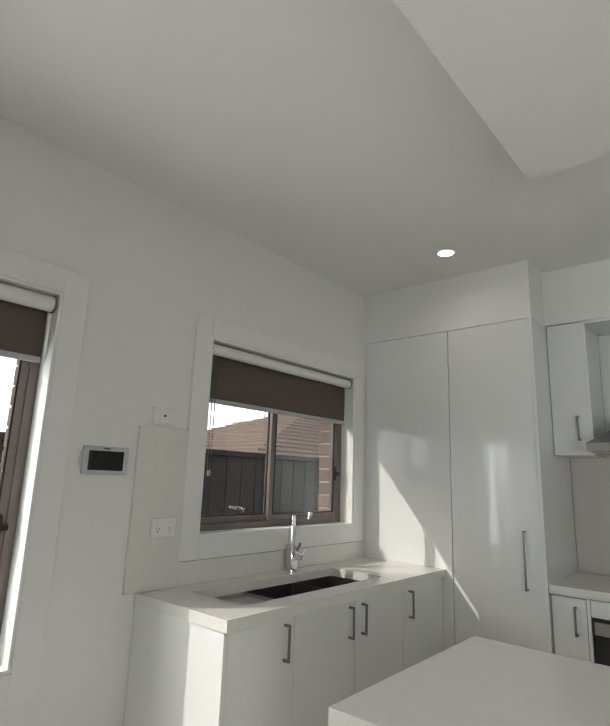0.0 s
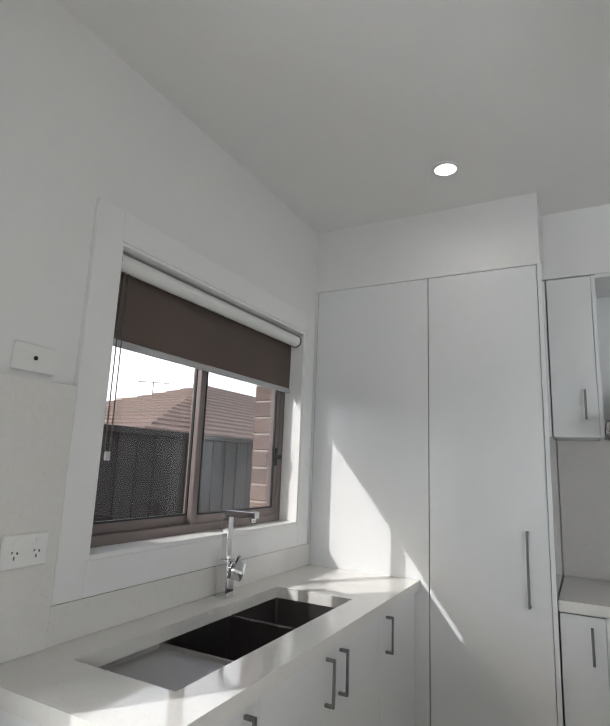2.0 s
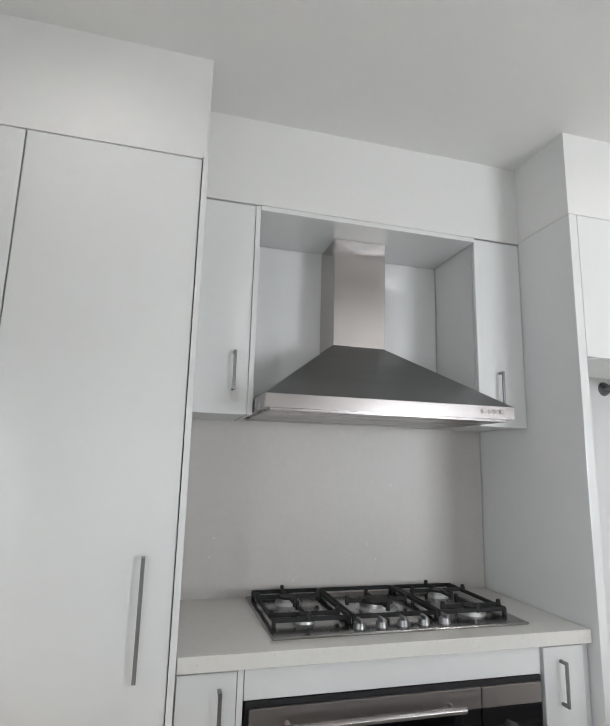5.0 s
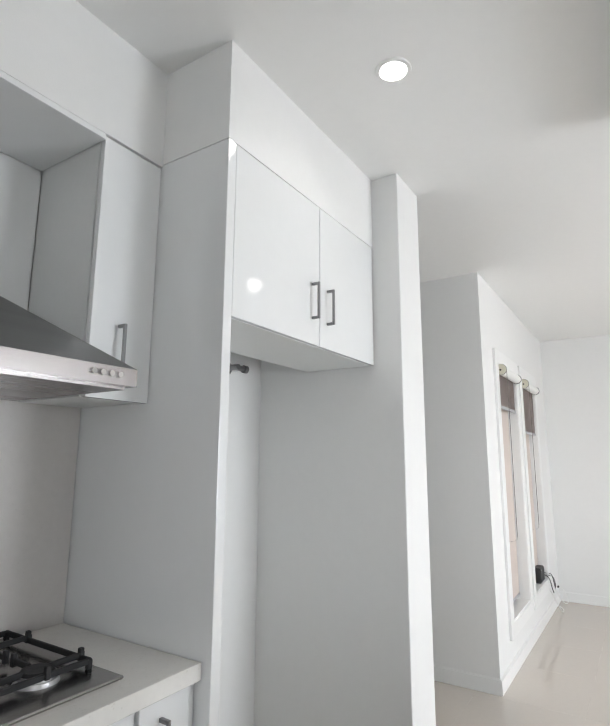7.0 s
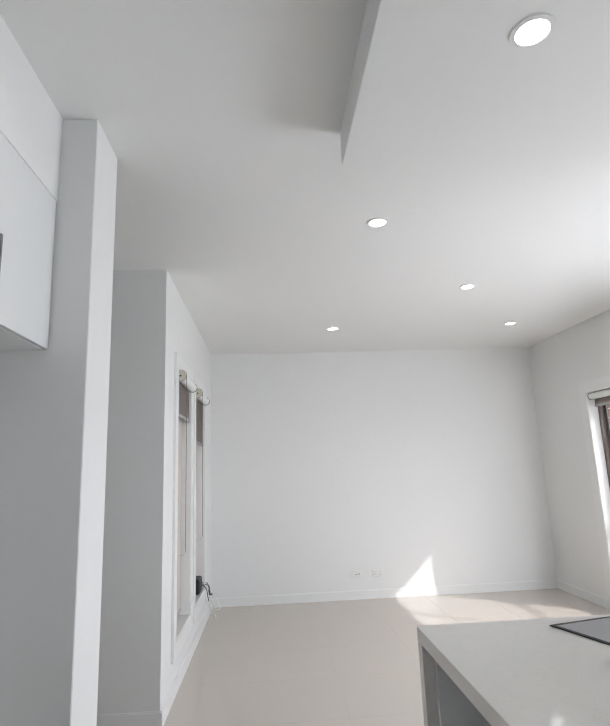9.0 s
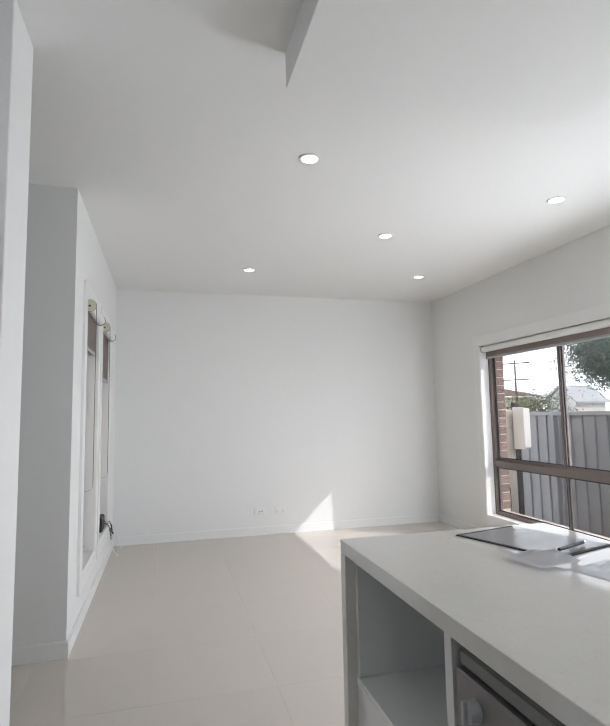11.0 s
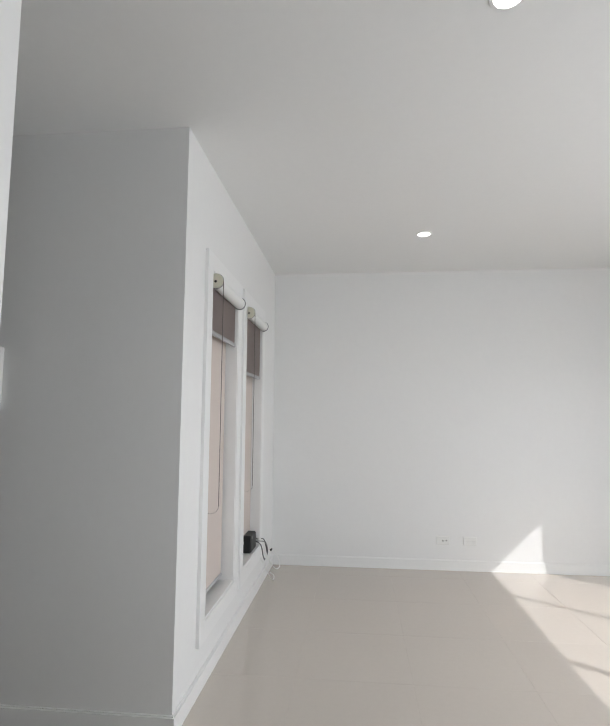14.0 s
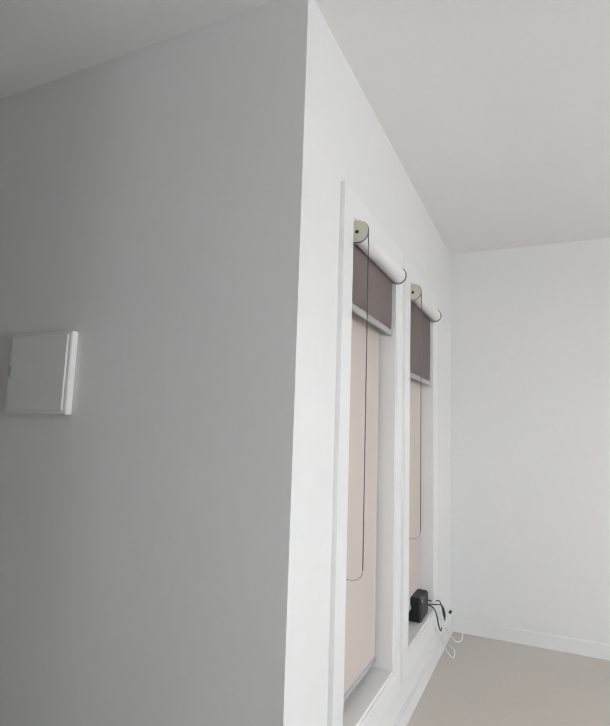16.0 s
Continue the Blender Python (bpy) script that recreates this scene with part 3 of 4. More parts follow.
# pantry
pantry = thing("pantry_cabinet", (0.6, 0.3, 0), "tall gloss white pantry cabinet with two doors", "cabinet")
part("body", boxes(((0.012, 0.020, 0.10), (1.135, 0.595, 2.335))), CARCASS, pantry)
part("kickboard", boxes(((0.61, 0.05, 0.0), (1.135, 0.08, 0.10))), WHITE, pantry)
part("side_panel", boxes(((1.137, -0.010, 0.0), (1.155, 0.597, 2.347)), bevel=0.001), WHITE, pantry)
door_y(pantry, 0.0, 0.016, 0.6305, 0.125, 2.3435)
d = door_y(pantry, 0.0, 0.633, 1.136, 0.105, 2.3435)
pull(d, (1.052, 0.0, 1.005), (0, -1, 0), (0, 0, 1), 0.305)
part("filler", boxes(((0.001, -0.002, 0.903), (0.0155, 0.016, 2.3435))), WHITE, pantry)

# cooktop run
tagged(finish("cooktop_benchtop", boxes(((1.158, -0.004, 0.858), (2.486, 0.598, 0.900)), bevel=0.0015), STONE), "pale engineered stone benchtop under the cooktop", "benchtop")
tagged(finish("cooktop_splashback", boxes(((1.158, 0.585, 0.9005), (2.486, 0.599, 1.600))), SPLASH), "greige stone splashback behind the cooktop", "splashback")
spk = thing("silicone_specks", (1.9, 0.585, 1.0), "few small white specks stuck on the splashback", "specks")
for x, z in ((2.04, 1.33), (1.86, 1.05), (1.62, 0.955), (1.97, 1.03), (1.30, 1.12), (1.285, 1.05), (1.93, 1.09)):
    part("speck", rod((x, 0.5853, z), (x, 0.5835, z), 0.0028, n=7), PLASTIC, spk)
for x0, x1, hx in ((1.158, 1.341, 1.275), (2.301, 2.486, 2.375)):
    c = thing("base_cabinet", ((x0 + x1) / 2, 0.3, 0), "narrow gloss white base cabinet beside the oven", "cabinet", "oven side cabinets")
    part("body", boxes(((x0 + 0.001, 0.042, 0.12), (x1 - 0.001, 0.58, 0.852))), CARCASS, c)
    part("kickboard", boxes(((x0, 0.08, 0.0), (x1, 0.10, 0.12))), WHITE, c)
    if x0 < 2:
        dx0, dx1 = x0 + 0.001, x1 - 0.018
    else:
        dx0, dx1 = x0 + 0.010, x1 - 0.018
    d = door_y(c, 0.018, dx0, dx1, 0.125, 0.848)
    pull(d, (hx, 0.018, 0.742), (0, -1, 0), (0, 0, 1), 0.135)
    part("stile", boxes(((dx1 + 0.001, 0.020, 0.10), (x1, 0.040, 0.856)), bevel=0.001), WHITE, c)
c = thing("oven_housing", (1.823, 0.3, 0), "gloss white housing around the built-in oven", "cabinet")
part("top_rail", boxes(((1.343, 0.020, 0.772), (2.299, 0.038, 0.852)), bevel=0.001), WHITE, c)
part("bottom_rail", boxes(((1.343, 0.020, 0.10), (2.299, 0.038, 0.275)), bevel=0.001), WHITE, c)
part("kickboard", boxes(((1.343, 0.08, 0.0), (2.299, 0.10, 0.10))), WHITE, c)

oven = thing("oven", (1.823, 0.3, 0.28), "wide black glass and stainless steel built-in oven", "oven")
part("casing", boxes(((1.351, 0.040, 0.280), (2.293, 0.56, 0.768))), BLACK, oven)
part("frame", boxes(((1.347, 0.016, 0.278), (2.297, 0.040, 0.770)), bevel=0.001), BLACK, oven)
part("door_glass", boxes(((1.357, 0.006, 0.290), (2.071, 0.0155, 0.695)), bevel=0.0015), BLACK_GLASS, oven, "black glass oven door")
part("door_strip", boxes(((1.357, 0.004, 0.697), (2.071, 0.0155, 0.755)), bevel=0.0015), STEEL_H, oven, "brushed steel strip")
part("control_strip", boxes(((2.075, 0.004, 0.697), (2.287, 0.0155, 0.755)), bevel=0.0015), STEEL_H, oven, "brushed steel strip")
part("control_panel", boxes(((2.075, 0.006, 0.290), (2.287, 0.0155, 0.695)), bevel=0.0015), BLACK_GLASS, oven, "black glass control panel")
bm = rod((1.433, -0.035, 0.715), (1.993, -0.035, 0.715), 0.010, n=16)
for x in (1.463, 1.963):
    add_rod(bm, (x, -0.035, 0.715), (x, 0.005, 0.715), 0.007, n=10)
part("handle", bm, STEEL_H, oven, "round steel bar handle", True)
for z in (0.625, 0.53, 0.435):
    bm = rod((2.181, 0.006, z), (2.181, -0.018, z), 0.024, 0.020, 24)
    add_box(bm, (2.177, -0.026, z - 0.020), (2.185, -0.014, z + 0.020), 0.001)
    part("knob", bm, STEEL, oven, "steel control knob", True)

# cooktop
hob = thing("gas_cooktop", (1.870, 0.28, 0.900), "stainless steel gas cooktop with five burners", "cooktop")
part("plate", boxes(((1.430, 0.075, 0.9005), (2.310, 0.570, 0.909)), bevel=0.003), HOB_STEEL, hob)
BURN = ((1.565, 0.440, 0.040), (1.565, 0.210, 0.026), (1.870, 0.340, 0.062), (2.175, 0.440, 0.032), (2.175, 0.210, 0.040))
for x, y, r in BURN:
    bm = rod((x, y, 0.909), (x, y, 0.918), r * 1.25, r * 1.15, 28)
    add_rod(bm, (x, y, 0.918), (x, y, 0.930), r * 1.02, r, 28)
    b = part("burner", bm, BURNER, hob, "aluminium burner ring", True)
    bm = rod((x, y, 0.930), (x, y, 0.937), r * 0.98, r * 0.85, 28)
    part("burner_cap", bm, IRON, b, "black enamel cap", True)
for x0, x1 in ((1.450, 1.710), (1.717, 2.023), (2.030, 2.290)):
    xc, bs = (x0 + x1) / 2, 0.009
    y0, y1, zt = 0.170, 0.548, 0.941
    bm = bmesh.new()
    for a, b in (((x0, y0), (x0 + bs, y1)), ((x1 - bs, y0), (x1, y1)), ((x0 + bs, y0), (x1 - bs, y0 + bs)), ((x0 + bs, y1 - bs), (x1 - bs, y1))):
        add_box(bm, (*a, zt - 0.020), (*b, zt - 0.006), 0.002)
    for px, py in ((x0 + 0.005, y0 + 0.005), (x1 - 0.005, y0 + 0.005), (x0 + 0.005, y1 - 0.005), (x1 - 0.005, y1 - 0.005)):
        add_box(bm, (px - 0.006, py - 0.006, 0.9095), (px + 0.006, py + 0.006, zt - 0.01), 0.001)
    for x, y, r in BURN:
        if x0 < x < x1:
            reach = min(0.12, (x1 - x0) / 2)
            for ex, ey in ((1, 0), (-1, 0), (0, 1), (0, -1)):
                far = reach if ex else 0.105
                a, b = Vector((x + ex * r * 0.75, y + ey * r * 0.75, 0)), Vector((x + ex * far, y + ey * far, 0))
                b.y = min(max(b.y, y0), y1)
                s = Vector((abs(ey), abs(ex), 0)) * 0.0038
                add_box(bm, (*(a - s).xy, zt - 0.014), (*(b + s).xy, zt), 0.0015)
                tip = a.lerp(b, 0.9)
                add_box(bm, (tip.x - 0.006, tip.y - 0.006, zt - 0.02), (tip.x + 0.006, tip.y + 0.006, zt + 0.010), 0.0015)
    part("trivet", bm, IRON, hob, "black cast iron trivet")
for i in range(5):
    x = 1.720 + 0.075 * i
    bm = rod((x, 0.122, 0.909), (x, 0.122, 0.926), 0.020, 0.017, 20)
    add_box(bm, (x - 0.005, 0.103, 0.924), (x + 0.005, 0.141, 0.937), 0.002)
    part("knob", bm, NICKEL, hob, "steel gas knob", True)

# wall cabinets and hood
for x0, x1, hx in ((1.157, 1.354, 1.300), (2.272, 2.488, 2.366)):
    c = thing("wall_cabinet", ((x0 + x1) / 2, 0.43, 1.572), "narrow gloss white wall cabinet beside the range hood", "cabinet", "wall cabinets")
    part("body", boxes(((x0 + 0.001, 0.284, 1.574), (x1 - 0.001, 0.582, 2.350))), CARCASS, c)
    d = door_y(c, 0.258, x0, x1, 1.572, 2.348)
    pull(d, (hx, 0.258, 1.722), (0, -1, 0), (0, 0, 1), 0.138)
niche = thing("hood_niche", (1.86, 0.43, 1.62), "gloss white lining of the niche behind the hood", "panel")
part("side_panel", boxes(((1.3535, 0.251, 1.572), (1.371, 0.583, 2.348)), bevel=0.001), WHITE, niche)
part("top_panel", boxes(((1.372, 0.251, 2.332), (2.270, 0.583, 2.3505)), bevel=0.001), WHITE, niche)
part("back_panel", boxes(((1.372, 0.583, 1.6005), (2.270, 0.599, 2.331))), WHITE, niche)

hood = thing("range_hood", (1.86, 0.3, 1.58), "stainless steel canopy range hood with a square flue", "range hood")
hx0, hx1, hy0, hy1 = 1.375, 2.268, 0.045, 0.580
bm = bmesh.new()
low = [bm.verts.new(p) for p in ((hx0, hy0, 1.625), (hx1, hy0, 1.625), (hx1, hy1, 1.625), (hx0, hy1, 1.625))]
cx0, cx1, cy0 = 1.708, 1.932, 0.395
high = [bm.verts.new(p) for p in ((cx0, cy0, 1.875), (cx1, cy0, 1.875), (cx1, hy1, 1.875), (cx0, hy1, 1.875))]
for k in range(4):
    bm.faces.new((low[k], low[(k + 1) % 4], high[(k + 1) % 4], high[k]))
bm.faces.new(low[::-1])
bm.faces.new(high)
# same steel as the flue, coloured darker in place of what it reflects
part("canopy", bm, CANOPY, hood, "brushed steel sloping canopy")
part("rim", boxes(((hx0, hy0, 1.582), (hx1, hy0 + 0.02, 1.6245)), ((hx0, hy1 - 0.02, 1.582), (hx1, hy1, 1.6245)),
     ((hx0, hy0 + 0.02, 1.582), (hx0 + 0.02, hy1 - 0.02, 1.6245)), ((hx1 - 0.02, hy0 + 0.02, 1.582), (hx1, hy1 - 0.02, 1.6245))), STEEL_H, hood, "brushed steel rim")
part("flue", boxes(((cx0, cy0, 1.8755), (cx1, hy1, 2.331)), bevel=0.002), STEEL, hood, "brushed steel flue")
part("underside", boxes(((hx0 + 0.02, hy0 + 0.02, 1.574), (hx1 - 0.02, hy1 - 0.02, 1.600))), STEEL_H, hood)
for i in range(3):
    a = hx0 + 0.075 + i * 0.25
    fl = part("filter", boxes(((a, hy0 + 0.09, 1.583), (a + 0.245, hy1 - 0.07, 1.5895)), bevel=0.002), SINK_STEEL, hood, "steel mesh grease filter")
    part("filter_grip", boxes(((a + 0.075, hy0 + 0.11, 1.578), (a + 0.17, hy0 + 0.125, 1.583)), bevel=0.001), BLACK, fl)
for i in range(4):
    part("button", rod((2.143 + i * 0.024, hy0, 1.606), (2.143 + i * 0.024, hy0 - 0.006, 1.606), 0.007, n=14), CHROME, hood, smooth=True)

# fridge space
tagged(finish("fridge_side_panel", boxes(((2.490, -0.032, 0.0), (2.526, 0.597, 2.362)), bevel=0.0015), WHITE), "tall gloss white panel beside the fridge space", "panel")
c = thing("overhead_cabinet", (3.06, 0.15, 1.814), "gloss white cabinet over the empty fridge space", "cabinet")
part("body", boxes(((2.528, -0.012, 1.815), (3.488, 0.320, 2.360))), CARCASS, c)
for x0, x1, hx in ((2.528, 3.022, 2.970), (3.024, 3.486, 3.078)):
    d = door_y(c, -0.030, x0, x1, 1.8155, 2.3626)
    pull(d, (hx, -0.030, 1.975), (0, -1, 0), (0, 0, 1), 0.138)
tv = thing("stop_valve", (3.05, 0.6, 1.86), "chrome water stop valve on the fridge space wall", "valve")
part("flange", rod((3.225, 0.600, 1.82), (3.225, 0.588, 1.82), 0.036, 0.030, 24), NICKEL, tv, smooth=True)
part("body", add_rod(rod((3.225, 0.595, 1.82), (3.225, 0.525, 1.82), 0.014, n=12), (3.225, 0.545, 1.82), (3.285, 0.545, 1.82), 0.013, n=12), NICKEL, tv, smooth=True)
part("cap", rod((3.285, 0.545, 1.82), (3.305, 0.545, 1.82), 0.019, n=12), NICKEL, tv, smooth=True)

# ---- island ----
IX0, IX1, IY0, IY1 = 1.270, 3.410, -2.000, -1.210
isl = thing("island_bench", (2.34, -1.68, 0), "white island bench with pale stone waterfall ends", "island bench")
part("benchtop", boxes(((IX0, IY0, 0.858), (IX1, IY1, 0.900)), bevel=0.0015), STONE, isl, "pale engineered stone top")
for a in (IX0, IX1 - 0.042):
    part("waterfall_end", boxes(((a, IY0, 0.0), (a + 0.042, IY1, 0.8575)), bevel=0.0015), STONE, isl, "pale stone waterfall end")
part("back_panel", boxes(((IX0 + 0.043, -1.635, 0.0), (IX1 - 0.043, -1.615, 0.857))), WHITE, isl)
part("divider", boxes(((2.760, -1.614, 0.0), (2.790, IY1 - 0.025, 0.857)), bevel=0.001), WHITE, isl)
part("shelf", boxes(((2.791, -1.614, 0.470), (3.366, IY1 - 0.030, 0.488)), bevel=0.001), WHITE, isl)
part("lower_panel", boxes(((2.792, IY1 - 0.048, 0.10), (3.366, IY1 - 0.030, 0.468)), bevel=0.001), WHITE, isl)
part("side_lining", boxes(((3.349, -1.614, 0.489), (3.366, IY1 - 0.034, 0.856))), WHITE, isl)
part("kickboard", boxes(((2.792, IY1 - 0.10, 0.0), (3.366, IY1 - 0.08, 0.099))), WHITE, isl)
c = thing("base_cabinet", (1.72, -1.45, 0), "gloss white island cabinet with two doors", "cabinet", "island cabinets")
part("body", boxes(((1.315, -1.613, 0.12), (2.128, IY1 - 0.045, 0.855))), CARCASS, c)
for x0, x1, hx in ((1.315, 1.686, 1.65), (1.688, 2.128, 1.724)):
    d = part("door", boxes(((x0, IY1 - 0.043, 0.12), (x1, IY1 - 0.025, 0.850)), bevel=0.0015), WHITE, c)
    pull(d, (hx, IY1 - 0.025, 0.745), (0, 1, 0), (0, 0, 1), 0.135)
DW_RAIL = material("dishwasher_rail", (0.22, 0.225, 0.215), 0.4, 0.2, tint=0.03)
dw = thing("dishwasher", (2.34, -1.43, 0), "silver grey dishwasher under the island top", "dishwasher")
part("casing", boxes(((2.136, -1.611, 0.03), (2.752, IY1 - 0.075, 0.832)), bevel=0.002), BLACK, dw, "dark casing")
part("top_strip", boxes(((2.136, IY1 - 0.074, 0.788), (2.752, IY1 - 0.036, 0.824)), bevel=0.006), DW_RAIL, dw, "grey top rail")
DW = material("dishwasher_silver", (0.26, 0.245, 0.245), 0.36, 0.5, tint=0.03)
part("door", boxes(((2.138, IY1 - 0.074, 0.11), (2.750, IY1 - 0.030, 0.665)), bevel=0.004), DW, dw)
part("control_panel", boxes(((2.138, IY1 - 0.074, 0.668), (2.750, IY1 - 0.026, 0.785)), bevel=0.004), DW, dw)
bm = rod((2.675, IY1 - 0.026, 0.735), (2.675, IY1 - 0.004, 0.735), 0.022, 0.020, 28)
add_box(bm, (2.670, IY1 - 0.006, 0.712), (2.680, IY1 + 0.006, 0.758), 0.002)
part("dial", bm, GREY_PLASTIC, dw, "silver programme dial", True)
part("button", rod((2.605, IY1 - 0.026, 0.725), (2.605, IY1 - 0.018, 0.725), 0.010, n=18), GREY_PLASTIC, dw, smooth=True)
for i in range(4):
    part("indicator", rod((2.570, IY1 - 0.0262, 0.715 + 0.011 * i), (2.570, IY1 - 0.0245, 0.715 + 0.011 * i), 0.0025, n=8), BLACK, dw)
part("brand_bar", boxes(((2.365, IY1 - 0.0262, 0.728), (2.455, IY1 - 0.0245, 0.742))), BLACK, dw)


def sheet(name, corners, z, label, sag=0.002, mat=PAPER, cat="paper"):
    """A thin sheet laid on the island, with a slight curl."""
    bm = bmesh.new()
    n = 6
    a, b, c, d = [Vector((*p, 0)) for p in corners]
    g = [[bm.verts.new(a.lerp(b, i / n).lerp(d.lerp(c, i / n), j / n) + Vector((0, 0, z + sag * math.sin(i / n * 3.1) * (j / n)))) for i in range(n + 1)] for j in range(n + 1)]
    for j in range(n):
        for i in range(n):
            bm.faces.new((g[j][i], g[j][i + 1], g[j + 1][i + 1], g[j + 1][i]))
    bmesh.ops.solidify(bm, geom=bm.faces[:], thickness=0.0008)
    return tagged(finish(name, bm, mat, True), label, cat)


bm = bmesh.new()
edge = ((3.330, -1.590), (2.985, -1.705), (3.060, -1.960), (3.385, -1.840))
low, high = [bm.verts.new((*p, 0.9006)) for p in edge], [bm.verts.new((*p, 0.9035)) for p in edge]
for k in range(4):
    bm.faces.new((low[k], low[(k + 1) % 4], high[(k + 1) % 4], high[k]))
bm.faces.new(low[::-1])
bm.faces.new(high)
tagged(finish("clipboard", bm, BLACK), "thin dark clipboard under papers on the island", "clipboard")
sheet("paper_sheet", ((3.316, -1.605), (2.998, -1.711), (3.066, -1.948), (3.372, -1.847)), 0.9046, "white paper sheet on a dark clipboard", 0.003)
sheet("paper_sheet", ((3.030, -1.560), (2.905, -1.585), (2.925, -1.725), (3.075, -1.690)), 0.909, "small white folded leaflet on the island", 0.014)
sheet("paper_sheet", ((2.900, -1.660), (2.660, -1.720), (2.700, -1.960), (2.960, -1.900)), 0.902, "white printed sheet lying on the island")
pen = thing("pen", (3.03, -1.785, 0.903), "dark pen lying on papers", "pen")
part("barrel", rod((3.02, -1.735, 0.9165), (3.075, -1.868, 0.9145), 0.005, n=10), BLACK, pen, smooth=True)
part("tip", rod((3.075, -1.868, 0.9145), (3.081, -1.883, 0.9145), 0.005, 0.001, 10), CHROME, pen, smooth=True)

# ---- wall fittings ----
ic = thing("intercom_panel", (0, -1.902, 1.377), "silver framed wall intercom screen", "intercom")
part("frame", boxes(((0.001, -1.998, 1.380), (0.022, -1.800, 1.492)), bevel=0.004), GREY_PLASTIC, ic)
part("screen", boxes(((0.0222, -1.978, 1.396), (0.0235, -1.824, 1.474)), bevel=0.0005), BLACK_GLASS, ic, "black screen")
part("brand_bar", boxes(((0.0222, -1.917, 1.481), (0.023, -1.887, 1.486))), BLACK, ic)
for y in (-2.002,):
    part("side_key", boxes(((0.004, y - 0.004, 1.41), (0.016, y + 0.004, 1.47)), bevel=0.002), GREY_PLASTIC, ic)


def plate(f, name, w, h, label, holes):
    """A wall plate in the plane of f(u, out, z), with its parts."""
    t = thing(name, f(0, 0, 0), label, "socket", "wall plates")
    part("plate", boxes((f(-w / 2, 0.0005, -h / 2), f(w / 2, 0.011, h / 2)), bevel=0.003), PLASTIC, t, "white plastic plate")
    for kind, u, z in holes:
        if kind == "switch":
            part("rocker", boxes((f(u - 0.006, 0.011, z - 0.008), f(u + 0.006, 0.0145, z + 0.008)), bevel=0.001), PLASTIC, t)
        elif kind == "jack":
            part("jack", rod(f(u, 0.0105, z), f(u, 0.013, z), 0.006, n=12), BLACK, t)
        else:
            bm = bmesh.new()
            for du, dz, tilt in ((-0.007, 0.005, 1), (0.007, 0.005, -1)):
                b2 = boxes(((-0.0012, -0.0008, -0.0045), (0.0012, 0.0008, 0.0045)))
                p = f(u + du, 0.0112, z + dz)
                horizontal = abs(f(1, 0, 0)[0] - f(0, 0, 0)[0]) > 0.5
                bmesh.ops.transform(b2, matrix=pose(*p, 0, 30 * tilt if horizontal else 0, 0) if horizontal else pose(*p, 30 * tilt, 0, 90), verts=b2.verts)
                me = bpy.data.meshes.new("slot_tmp")
                b2.to_mesh(me)
                b2.free()
                bm.from_mesh(me)
                bpy.data.meshes.remove(me)
            p = f(u, 0.0112, z - 0.008)
            add_box(bm, [q - 0.0012 for q in p[:2]] + [p[2] - 0.004], [q + 0.0012 for q in p[:2]] + [p[2] + 0.004])
            part("socket_slots", bm, BLACK, t)
    return t


DOUBLE = (("slots", -0.030, -0.008), ("slots", 0.030, -0.008), ("switch", -0.030, 0.022), ("switch", 0.030, 0.022))
plate(lambda u, o, z: (0.022 + o, -1.600 + u, 1.160 + z), "power_point", 0.124, 0.082, "white double power point on the stone splashback", DOUBLE)
plate(lambda u, o, z: (o, -1.630 + u, 1.650 + z), "wall_plate", 0.124, 0.075, "white wall plate with one round outlet", (("jack", 0.0, 0.0),))
plate(lambda u, o, z: (L - o, -1.895 - u, 0.255 + z), "power_point", 0.116, 0.072, "white double power point low on the lounge wall", DOUBLE)
plate(lambda u, o, z: (L - o, -1.660 - u, 0.256 + z), "wall_plate", 0.116, 0.072, "white aerial plate with two round outlets on the lounge wall", (("jack", 0.0, -0.004), ("jack", 0.03, 0.0)))

mb = thing("switchboard_box", (5.0, 0.890, 1.371), "white flush switchboard door on the hall wall", "switchboard")
part("frame", boxes(((4.972, 0.731, 1.367), (4.9995, 1.049, 1.659)), bevel=0.004), PLASTIC, mb)
part("door", boxes(((4.966, 0.745, 1.379), (4.9725, 1.035, 1.647)), bevel=0.003), PLASTIC, mb)
part("catch", boxes(((4.962, 1.017, 1.500), (4.9665, 1.033, 1.540)), bevel=0.002), GREY_PLASTIC, mb)

rt = thing("router_box", (6.74, -0.05, 0.335), "small black modem standing on the window sill", "modem")
bm = boxes(((6.640, -0.125, 0.3345), (6.830, -0.045, 0.462)), bevel=0.010)
part("case", bm, BLACK, rt, smooth=True)
part("indicator", boxes(((6.665, -0.1262, 0.438), (6.671, -0.1246, 0.450))), PLASTIC, rt)
bm = boxes(((6.665, -0.044, 0.3345), (6.815, -0.020, 0.448)), bevel=0.004)
part("rear_case", bm, BLACK, rt)


def cable(pts, r, mat, label):
    return tagged(finish("cable", tube(smooth_path(pts), r), mat, True), label, "cable", "modem cables")


cable(((6.830, -0.082, 0.410), (6.910, -0.132, 0.380), (7.030, -0.152, 0.350), (7.100, -0.162, 0.252), (7.190, -0.152, 0.204), (7.230, -0.142, 0.224), (7.210, -0.140, 0.258)), 0.0035, BLACK, "thin black cable hanging from the modem")
cable(((6.830, -0.092, 0.390), (6.870, -0.152, 0.350), (6.890, -0.172, 0.258), (6.950, -0.172, 0.211), (7.030, -0.162, 0.204)), 0.0035, BLACK, "black power lead hanging from the modem")
cable(((6.830, -0.082, 0.380), (6.930, -0.152, 0.360), (7.060, -0.162, 0.320), (7.150, -0.162, 0.245), (7.200, -0.152, 0.190)), 0.003, BLACK, "thin black lead beside the modem")
